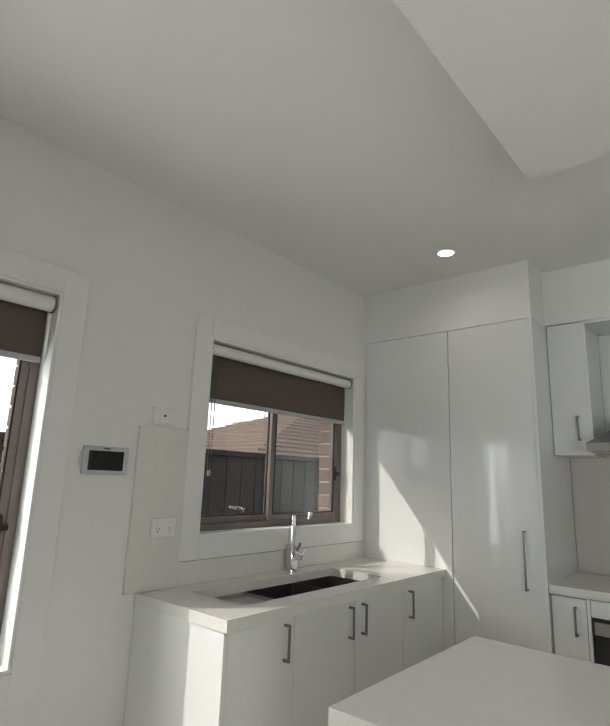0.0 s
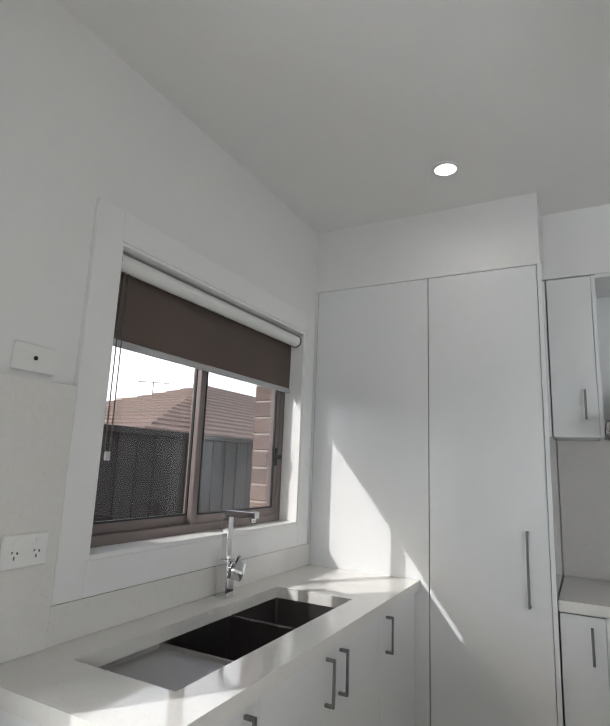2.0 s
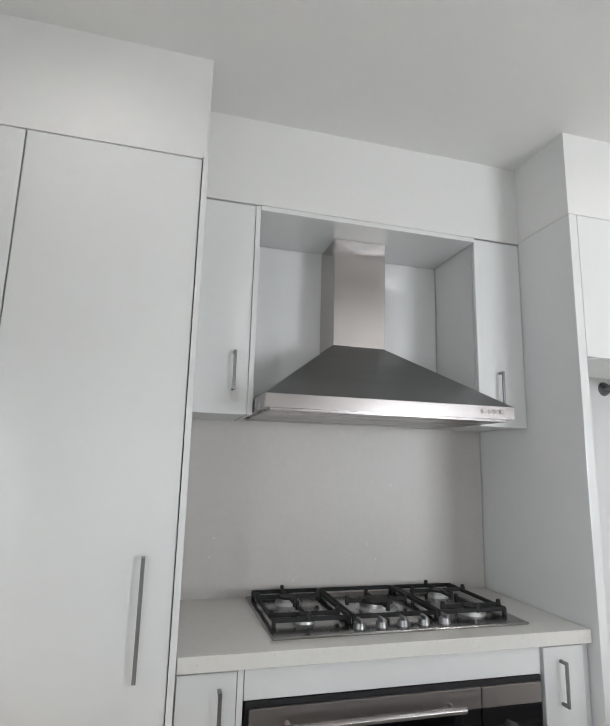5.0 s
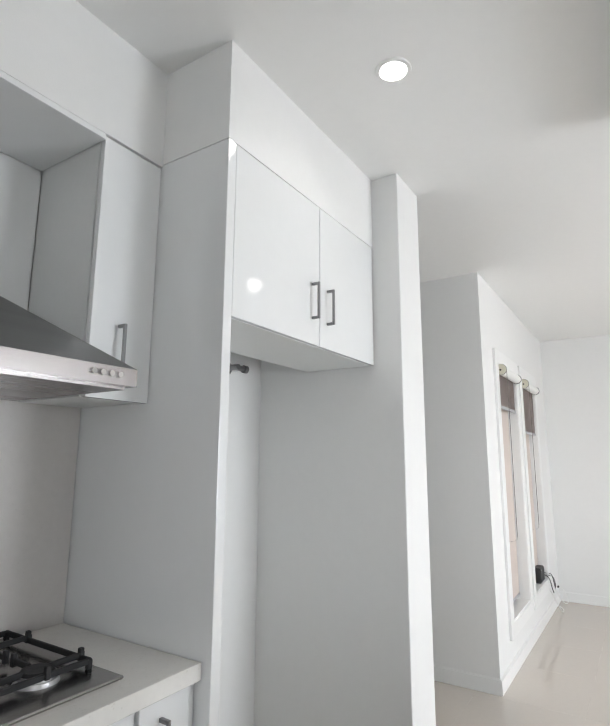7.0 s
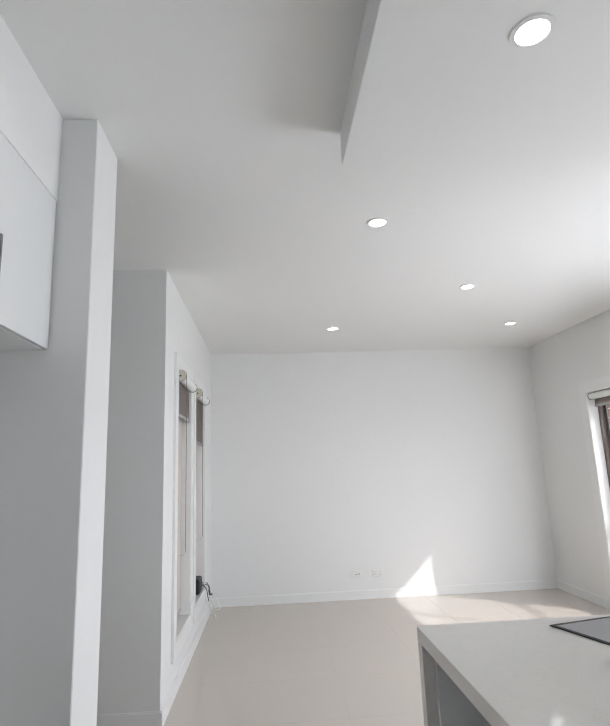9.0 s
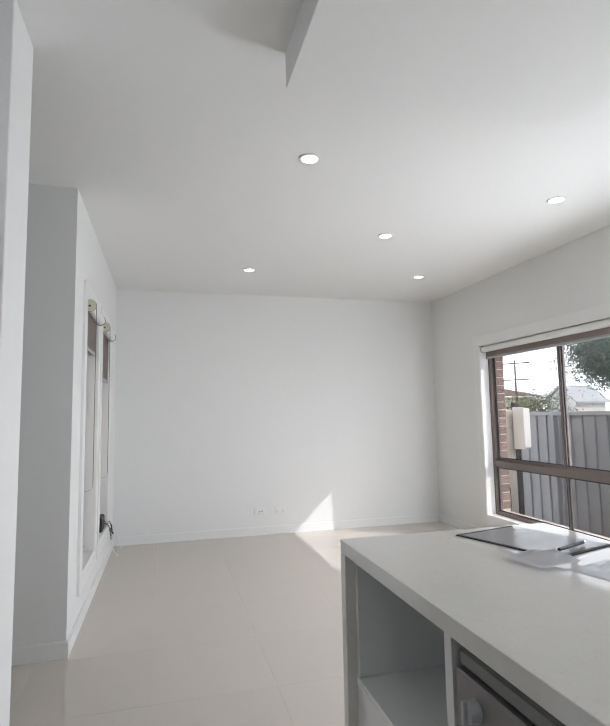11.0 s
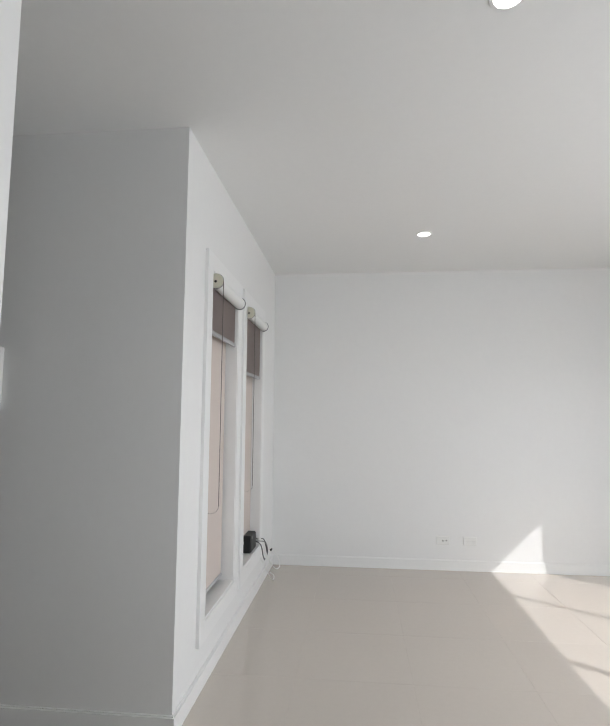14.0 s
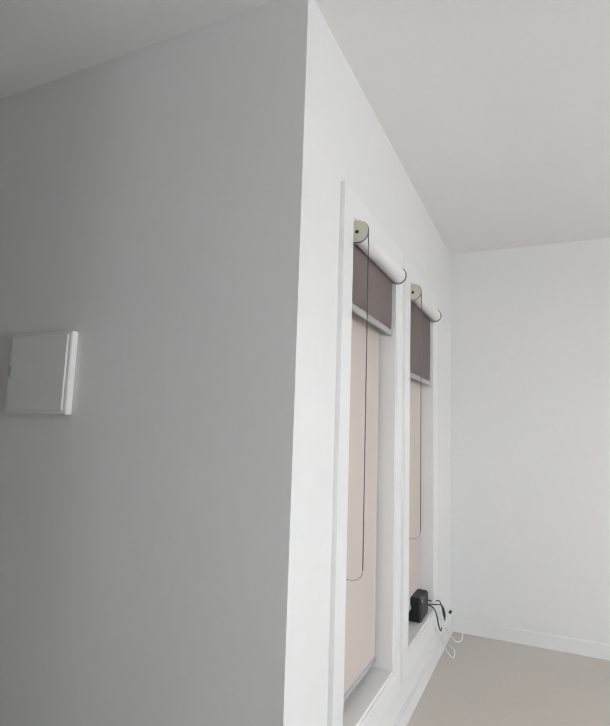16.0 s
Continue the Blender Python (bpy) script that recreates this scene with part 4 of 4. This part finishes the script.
cable(((6.830, -0.082, 0.370), (6.970, -0.162, 0.272), (7.110, -0.192, 0.150), (7.230, -0.222, 0.068), (7.380, -0.232, 0.048), (7.500, -0.202, 0.082), (7.540, -0.162, 0.136), (7.510, -0.140, 0.154)), 0.0035, PLASTIC, "white data cable looping by the skirting")
cable(((6.830, -0.077, 0.355), (6.930, -0.152, 0.218), (7.030, -0.192, 0.082), (7.130, -0.212, 0.008), (7.250, -0.202, 0.005), (7.290, -0.162, 0.020)), 0.003, PLASTIC, "white telephone lead falling to the floor")
bm = boxes(((7.485, -0.144, 0.146), (7.525, -0.127, 0.160)), bevel=0.003)
tagged(finish("cable_plug", bm, BLACK), "small black plug by the wall", "plug")
ds = thing("door_stop", (4.98, 0.90, 0.05), "black rubber door stop on the skirting", "door stop")
part("stem", rod((4.9855, 0.90, 0.055), (4.94, 0.90, 0.055), 0.010, n=12), BLACK, ds, smooth=True)
part("buffer", rod((4.94, 0.90, 0.055), (4.925, 0.90, 0.055), 0.017, n=14), BLACK, ds, smooth=True)

for dx, dy, dz in DOWNLIGHTS:
    t = thing("downlight", (dx, dy, dz), "round white recessed ceiling downlight, lit", "downlight", "ceiling downlights")
    bm = bmesh.new()
    prof = ((0.046, -0.0003), (0.046, -0.006), (0.058, -0.005), (0.061, -0.0003))
    rings = [[bm.verts.new((dx + r * math.cos(k * math.pi / 18), dy + r * math.sin(k * math.pi / 18), dz + z)) for k in range(36)] for r, z in prof]
    for p, q in zip(rings, rings[1:]):
        for k in range(36):
            bm.faces.new((p[k], p[(k + 1) % 36], q[(k + 1) % 36], q[k]))
    part("trim_ring", bm, PLASTIC, t, "white trim ring", True)
    lens = part("diffuser", rod((dx, dy, dz - 0.003), (dx, dy, dz - 0.0005), 0.046, n=32), LAMP_FACE, t, "glowing diffuser", True)

# ---- outside ----
ground = structure("ground", boxes(((-400, -400, -0.75), (400, 400, -0.25))), SOIL, "bare dry ground around the house", "ground")


def fence(name, a, b, z0, z1, mat, label, pitch=2.36, rib=0.022):
    """A ribbed steel fence from a to b: posts, rails and ribbed sheets."""
    a, b = Vector((*a, 0)), Vector((*b, 0))
    d = (b - a).normalized()
    t = thing(name, (*a.xy, z0), label, "fence")
    total = (b - a).length
    n = max(1, round(total / pitch))
    for i in range(n):
        p0 = a + d * (total * i / n)
        ln = total / n
        bm = boxes(((0.03, -0.002, z0), (ln - 0.03, 0.002, z1)))
        s = 0.14
        while s < ln - 0.08:
            add_box(bm, (s, 0.0005, z0 + 0.002), (s + 0.03, 0.002 + rib, z1 - 0.002), rib * 0.35)
            s += 0.19
        bmesh.ops.transform(bm, matrix=pose(p0.x, p0.y, 0, 0, 0, math.degrees(math.atan2(d.y, d.x))), verts=bm.verts)
        part("panel", bm, mat, t)
        for z in (z0, z1 - 0.045):
            bm = boxes(((0, -0.03, 0), (ln, 0.05, 0.05)), bevel=0.004)
            ang = math.degrees(math.atan2(d.y, d.x))
            bmesh.ops.transform(bm, matrix=pose(p0.x, p0.y, z, 0, 0, ang), verts=bm.verts)
            part("rail", bm, mat, t)
    for i in range(n + 1):
        p0 = a + d * (total * i / n)
        bm = boxes(((-0.04, -0.035, 0), (0.04, 0.055, z1 - z0 + 0.03)), bevel=0.004)
        bmesh.ops.transform(bm, matrix=pose(p0.x, p0.y, z0, 0, 0, math.degrees(math.atan2(d.y, d.x))), verts=bm.verts)
        part("post", bm, mat, t)
    return t


fence("side_fence", (-1.8, 12.2), (-1.8, -10.2), -0.26, 1.62, FENCE_B, "dark grey flat-panelled steel fence beside the house", pitch=3.2, rib=0.009)
fence("back_fence", (2.9, -5.6), (24.0, -5.6), -0.26, 1.29, FENCE, "grey ribbed steel fence behind the house")


def tiled_roof(name, ridge_a, ridge_b, eave_z, run, label, hip=2.5):
    """A hipped house roof laid in courses of tile, on a rendered wall."""
    ra, rb = Vector(ridge_a), Vector(ridge_b)
    d = (rb - ra).normalized()
    nrm = Vector((-d.y, d.x, 0))
    t = thing(name, (*((ra + rb) / 2).xy, -0.25), label, "house")
    courses = 16
    bm = bmesh.new()
    for k in range(courses):
        s0, s1 = k / courses, (k + 1) / courses

        def ring(s, lift):
            z = ra.z + (eave_z - ra.z) * s + lift
            e = hip * s
            return [Vector((*(ra - d * e + nrm * run * s).xy, z)), Vector((*(rb + d * e + nrm * run * s).xy, z)),
                    Vector((*(rb + d * e - nrm * run * s).xy, z)), Vector((*(ra - d * e - nrm * run * s).xy, z))]
        top, low, lip = ring(s0, 0.0), ring(s1, 0.05), ring(s1, -0.01)
        vt, vl, vp = ([bm.verts.new(p) for p in r] for r in (top, low, lip))
        for i in range(4):
            j = (i + 1) % 4
            if (vt[i].co - vt[j].co).length > 1e-4:
                bm.faces.new((vt[i], vt[j], vl[j], vl[i]))
            else:
                bm.faces.new((vt[i], vl[j], vl[i]))
            bm.faces.new((vl[i], vl[j], vp[j], vp[i]))
    part("roof", bm, ROOF, t, "weathered terracotta tiled roof")
    e = hip - 0.4
    c = [(ra - d * e + nrm * (run - 0.45)), (rb + d * e + nrm * (run - 0.45)), (rb + d * e - nrm * (run - 0.45)), (ra - d * e - nrm * (run - 0.45))]
    bm = bmesh.new()
    lo, hi = [bm.verts.new((*p.xy, -0.26)) for p in c], [bm.verts.new((*p.xy, eave_z)) for p in c]
    for i in range(4):
        bm.faces.new((lo[i], lo[(i + 1) % 4], hi[(i + 1) % 4], hi[i]))
    bm.faces.new(hi)
    part("wall", bm, RENDER_WALL, t, "cream rendered wall")
    bm = bmesh.new()
    g = [(ra - d * hip + nrm * run), (rb + d * hip + nrm * run), (rb + d * hip - nrm * run), (ra - d * hip - nrm * run)]
    for i in range(4):
        p, q = g[i], g[(i + 1) % 4]
        add_rod(bm, (*p.xy, eave_z - 0.02), (*q.xy, eave_z - 0.02), 0.075, n=8)
    part("gutter", bm, GUTTER, t, "white gutter")
    return t, d, nrm


t, d, nrm = tiled_roof("neighbour_house", (-12.2, 14.1, 4.35), (-12.2, 20.0, 4.35), 1.95, 4.2, "neighbouring house with a terracotta tiled roof", 7.5)
part("chimney", boxes(((-14.4, 11.6, 2.5), (-13.6, 12.8, 3.50)), ((-14.46, 11.54, 3.50), (-13.54, 12.86, 3.58)), bevel=0.01), RENDER_WALL, t, "pale rendered chimney")
bm2 = rod((-12.5, 11.5, 2.6), (-12.5, 11.5, 4.15), 0.02, n=6)
add_rod(bm2, (-12.9, 11.1, 4.08), (-12.1, 11.9, 4.08), 0.015, n=6)
for k in range(5):
    add_rod(bm2, (-12.75 + 0.14 * k, 11.1 + 0.14 * k, 4.08), (-12.95 + 0.14 * k, 11.3 + 0.14 * k, 4.08), 0.01, n=5)
part("aerial", bm2, CHAIN, t, "thin television aerial")
tiled_roof("far_house", (37.0, -24.0, 3.35), (41.0, -24.0, 3.35), 2.35, 3.4, "distant house with a terracotta tiled roof", 2.7)

shed = thing("garden_shed", (19.3, -16.3, -0.25), "white weatherboard shed with a gable roof behind the fence", "shed")
bm = boxes(((18.5, -17.2, -0.26), (20.1, -15.8, 1.65)))
part("wall", bm, GUTTER, shed, "white painted boards")
bm = bmesh.new()
for y0 in (-17.3, -15.7):
    for x, z in ((18.35, 1.58), (19.3, 2.22), (20.25, 1.58), (20.25, 1.65), (19.3, 2.30), (18.35, 1.65)):
        bm.verts.new((x, y0, z))
bm.verts.ensure_lookup_table()
v = bm.verts
for k in range(6):
    q = (k + 1) % 6
    bm.faces.new((v[k], v[q], v[q + 6], v[k + 6]))
bm.faces.new([v[k] for k in (0, 1, 4, 5)])
bm.faces.new([v[k] for k in (1, 2, 3, 4)])
bm.faces.new([v[k] for k in (11, 10, 7, 6)])
bm.faces.new([v[k] for k in (10, 9, 8, 7)])
part("roof", bm, GREY_PLASTIC, shed, "grey sheet roof")
bm = bmesh.new()
for y0 in (-15.84, -15.80):
    for x, z in ((18.5, 1.65), (20.1, 1.65), (19.3, 2.20)):
        bm.verts.new((x, y0, z))
bm.verts.ensure_lookup_table()
v = bm.verts
bm.faces.new((v[0], v[1], v[2]))
bm.faces.new((v[5], v[4], v[3]))
for k in range(3):
    q = (k + 1) % 3
    bm.faces.new((v[k], v[q], v[q + 3], v[k + 3]))
part("gable", bm, GUTTER, shed, "white gable end")

# pale haze low over the horizon, far off
bm = bmesh.new()
for z in (-1.0, 58.0):
    for k in range(48):
        a = k * math.pi / 24
        bm.verts.new((110 * math.cos(a), 110 * math.sin(a), z))
bm.verts.ensure_lookup_table()
for k in range(48):
    q = (k + 1) % 48
    bm.faces.new((bm.verts[k], bm.verts[q], bm.verts[q + 48], bm.verts[k + 48]))
structure("backdrop", bm, SKY_WHITE, "hazy white sky near the horizon", "sky", True)

pole = thing("power_pole", (27.6, -20.0, -0.25), "timber power pole with cross arms", "power pole")
part("pole", rod((27.6, -20.0, -0.26), (27.6, -20.0, 4.25), 0.055, 0.045, 10), BARK, pole, smooth=True)
for z in (4.05, 3.1):
    part("cross_arm", rod((27.0, -20.5, z), (28.2, -19.5, z), 0.03, n=6), BARK, pole)


def tree(name, at, height, crown, leaf, label, seed, bare=0.0, count=1400):
    """A tree: tapered trunk, forked limbs and a loose crown of many small leaves."""
    rnd = random.Random(seed)
    t = thing(name, at, label, "tree")
    base = Vector(at)
    bm = bmesh.new()
    fork = base + Vector((0.1, 0.05, height * 0.4))
    add_rod(bm, base - Vector((0, 0, 0.02)), fork, 0.035 * height, 0.02 * height, 9)
    tips = []
    for k in range(7):
        a = k * 2.4 + rnd.random()
        mid = fork + Vector((math.cos(a) * crown * 0.4, math.sin(a) * crown * 0.4, height * (0.15 + 0.2 * rnd.random())))
        add_rod(bm, fork, mid, 0.014 * height, 0.008 * height, 7)
        for _ in range(3):
            tip = mid + Vector((rnd.uniform(-1, 1), rnd.uniform(-1, 1), rnd.uniform(0.1, 1))) * crown * 0.5
            add_rod(bm, mid, tip, 0.007 * height, 0.003 * height, 5)
            tips.append(tip)
    part("trunk", bm, BARK, t, "forked grey trunk")
    verts, faces = [], []
    for _ in range(int(count * (1 - bare))):
        c = rnd.choice(tips) + Vector((rnd.gauss(0, 1), rnd.gauss(0, 1), rnd.gauss(0, 0.8))) * crown * 0.24
        u = Vector((rnd.uniform(-1, 1), rnd.uniform(-1, 1), rnd.uniform(-1, 1))).normalized()
        v = u.orthogonal().normalized()
        s = min(crown * rnd.uniform(0.022, 0.05), rnd.uniform(0.03, 0.06))
        i = len(verts)
        verts += [c - u * s, c + v * s * 0.45, c + u * s, c - v * s * 0.45]
        faces.append((i, i + 1, i + 2, i + 3))
    me = bpy.data.meshes.new("crown")
    me.from_pydata([tuple(q) for q in verts], [], faces)
    me.materials.append(leaf)
    cr = new("crown", me)
    cr.parent = t
    cr.matrix_parent_inverse = t.matrix_world.inverted()
    return t


tree("tree", (14.75, -15.1, -0.25), 4.5, 1.9, LEAF, "broad green tree behind the fence", 4, count=42000)
tree("shrub", (10.05, -7.2, -0.25), 2.25, 0.5, LEAF_B, "yellow-green shrub behind the fence", 9, count=5000)
tree("shrub", (9.6, -7.4, -0.25), 2.45, 0.55, LEAF, "loose leafy shrub behind the fence", 11, bare=0.3, count=1300)

wh = thing("water_heater", (7.66, -4.85, -0.25), "cream gas water heater standing outside the lounge", "water heater")
part("case", boxes(((7.52, -5.02, -0.15), (7.82, -4.70, 1.33)), bevel=0.012), RENDER_WALL, wh)
part("base", boxes(((7.50, -5.04, -0.26), (7.84, -4.68, -0.15)), bevel=0.004), MORTAR, wh)
part("flue_hood", boxes(((7.56, -4.70, 0.98), (7.72, -4.675, 1.08)), bevel=0.006), FENCE_B, wh)
for k, (x, r) in enumerate(((7.545, 0.016), (7.575, 0.012), (7.64, 0.012))):
    pts = smooth_path(((x, -4.69, 0.80 - 0.1 * k), (x - 0.03, -4.63, 0.65), (x - 0.02, -4.64, 0.3), (x, -4.66, -0.24)))
    part("pipe", tube(pts, r), GREY_PLASTIC, wh, smooth=True)
mbx = thing("meter_box", (7.40, -4.98, 0.84), "white electricity meter box on a dark post outside", "meter box")
part("box", boxes(((7.295, -5.00, 0.855), (7.475, -4.905, 1.345)), bevel=0.01), PLASTIC, mbx)
part("lid", boxes(((7.280, -4.904, 0.840), (7.490, -4.890, 1.360)), bevel=0.004), PLASTIC, mbx)
part("post", boxes(((7.500, -5.00, -0.26), (7.560, -4.93, 1.42)), bevel=0.003), FENCE_B, mbx, "dark steel post")
part("bracket", boxes(((7.34, -5.03, 0.90), (7.52, -5.004, 0.96)), ((7.34, -5.03, 1.22), (7.52, -5.004, 1.28)), bevel=0.003), FENCE_B, mbx)
part("valve_knob", rod((7.53, -4.93, 1.12), (7.53, -4.88, 1.12), 0.022, n=14), GREY_PLASTIC, mbx, "grey valve knob", True)
tagged(finish("gas_meter", boxes(((7.30, -4.68, 0.10), (7.48, -4.52, 0.40)), ((7.37, -4.62, -0.26), (7.41, -4.58, 0.10)), bevel=0.012), FENCE_B), "dark grey gas meter on a stand outside", "meter")

# river pebbles under the lounge window
rnd = random.Random(3)
verts, faces = [], []
bm = bmesh.new()
bmesh.ops.create_icosphere(bm, subdivisions=1, radius=1.0)
ico_v, ico_f = [v.co.copy() for v in bm.verts], [[v.index for v in fc.verts] for fc in bm.faces]
bm.free()
for _ in range(1500):
    c = Vector((rnd.uniform(3.6, 6.6), rnd.uniform(-5.55, -4.15), -0.25))
    r = Vector((rnd.uniform(0.02, 0.05), rnd.uniform(0.02, 0.05), rnd.uniform(0.012, 0.03)))
    turn = Matrix.Rotation(rnd.uniform(0, 6.3), 3, "Z")
    i = len(verts)
    verts += [tuple(c + turn @ Vector((v.x * r.x, v.y * r.y, v.z * r.z))) for v in ico_v]
    faces += [[i + k for k in fc] for fc in ico_f]
me = bpy.data.meshes.new("pebbles")
me.from_pydata(verts, [], faces)
me.materials.append(PEBBLE)
tagged(new("pebbles", me), "loose brown and grey river pebbles on the ground", "pebbles", kind="stuff")

# ---- pieces: reveal bricks and floor tiles ----
def shared_mesh(name, bm, mat):
    bmesh.ops.recalc_face_normals(bm, faces=bm.faces)
    me = bpy.data.meshes.new(name)
    bm.to_mesh(me)
    bm.free()
    me.materials.append(mat)
    return me


def piece(name, me, at, parent):
    ob = new(name, me)
    ob.parent = parent
    ob.location = at
    return ob


leaf_w, leaf_s = bpy.data.objects["brick_leaf_west"], bpy.data.objects["brick_leaf_south"]
bw = shared_mesh("brick", boxes(((-0.054, -0.10, -0.038), (0.054, 0.005, 0.038)), bevel=0.003), BRICK)
for k in range(12):
    piece("brick", bw, (-0.1945, SINK_HOLE[1] - 0.037, 1.16 + 0.0855 * k), leaf_w).rotation_euler = (0, 0, math.pi)
for k in range(17):
    piece("brick", bw, (-0.1945, DINE_HOLE[1] - 0.037, 0.74 + 0.0855 * k), leaf_w).rotation_euler = (0, 0, math.pi)
bs_ = shared_mesh("brick", boxes(((-0.005, -0.054, -0.038), (0.10, 0.054, 0.038)), bevel=0.003), BRICK)
for k in range(21):
    piece("brick", bs_, (LOUNGE_HOLE[1] - 0.037, YR - 0.1945, 0.345 + 0.0855 * k), leaf_s)

floor = structure("floor", boxes(((-0.05, YR - 0.05, -0.25), (L + 0.05, 6.2, -0.0009))), GROUT, "polished cream porcelain tile floor", "floor")
PITCH, JOINT = 0.600, 0.0010
X_J, Y_J = 4.36, -0.585
whole = shared_mesh("tile", boxes(((0, 0, -0.0035), (PITCH - JOINT, PITCH - JOINT, 0.0)), bevel=0.0004), TILE)
i0, i1 = math.floor((0 - X_J) / PITCH), math.floor((L - X_J) / PITCH)
j0, j1 = math.floor((YR - Y_J) / PITCH), math.floor((6.1 - Y_J) / PITCH)
for i in range(i0, i1 + 1):
    for j in range(j0, j1 + 1):
        x, y = X_J + i * PITCH, Y_J + j * PITCH
        if y > 0.6 and not (3.0 < x < 5.0):
            continue
        if y > -0.09 and x > 5.05:
            continue
        xa, xb, ya, yb = max(x, 0.0), min(x + PITCH - JOINT, L), max(y, YR), min(y + PITCH - JOINT, 6.1)
        if xb - xa < 0.01 or yb - ya < 0.01:
            continue
        if abs(xb - xa - PITCH + JOINT) < 1e-6 and abs(yb - ya - PITCH + JOINT) < 1e-6:
            piece("tile", whole, (x, y, 0), floor)
        else:
            piece("tile", shared_mesh("tile", boxes(((0, 0, -0.0035), (xb - xa, yb - ya, 0.0))), TILE), (xa, ya, 0), floor)
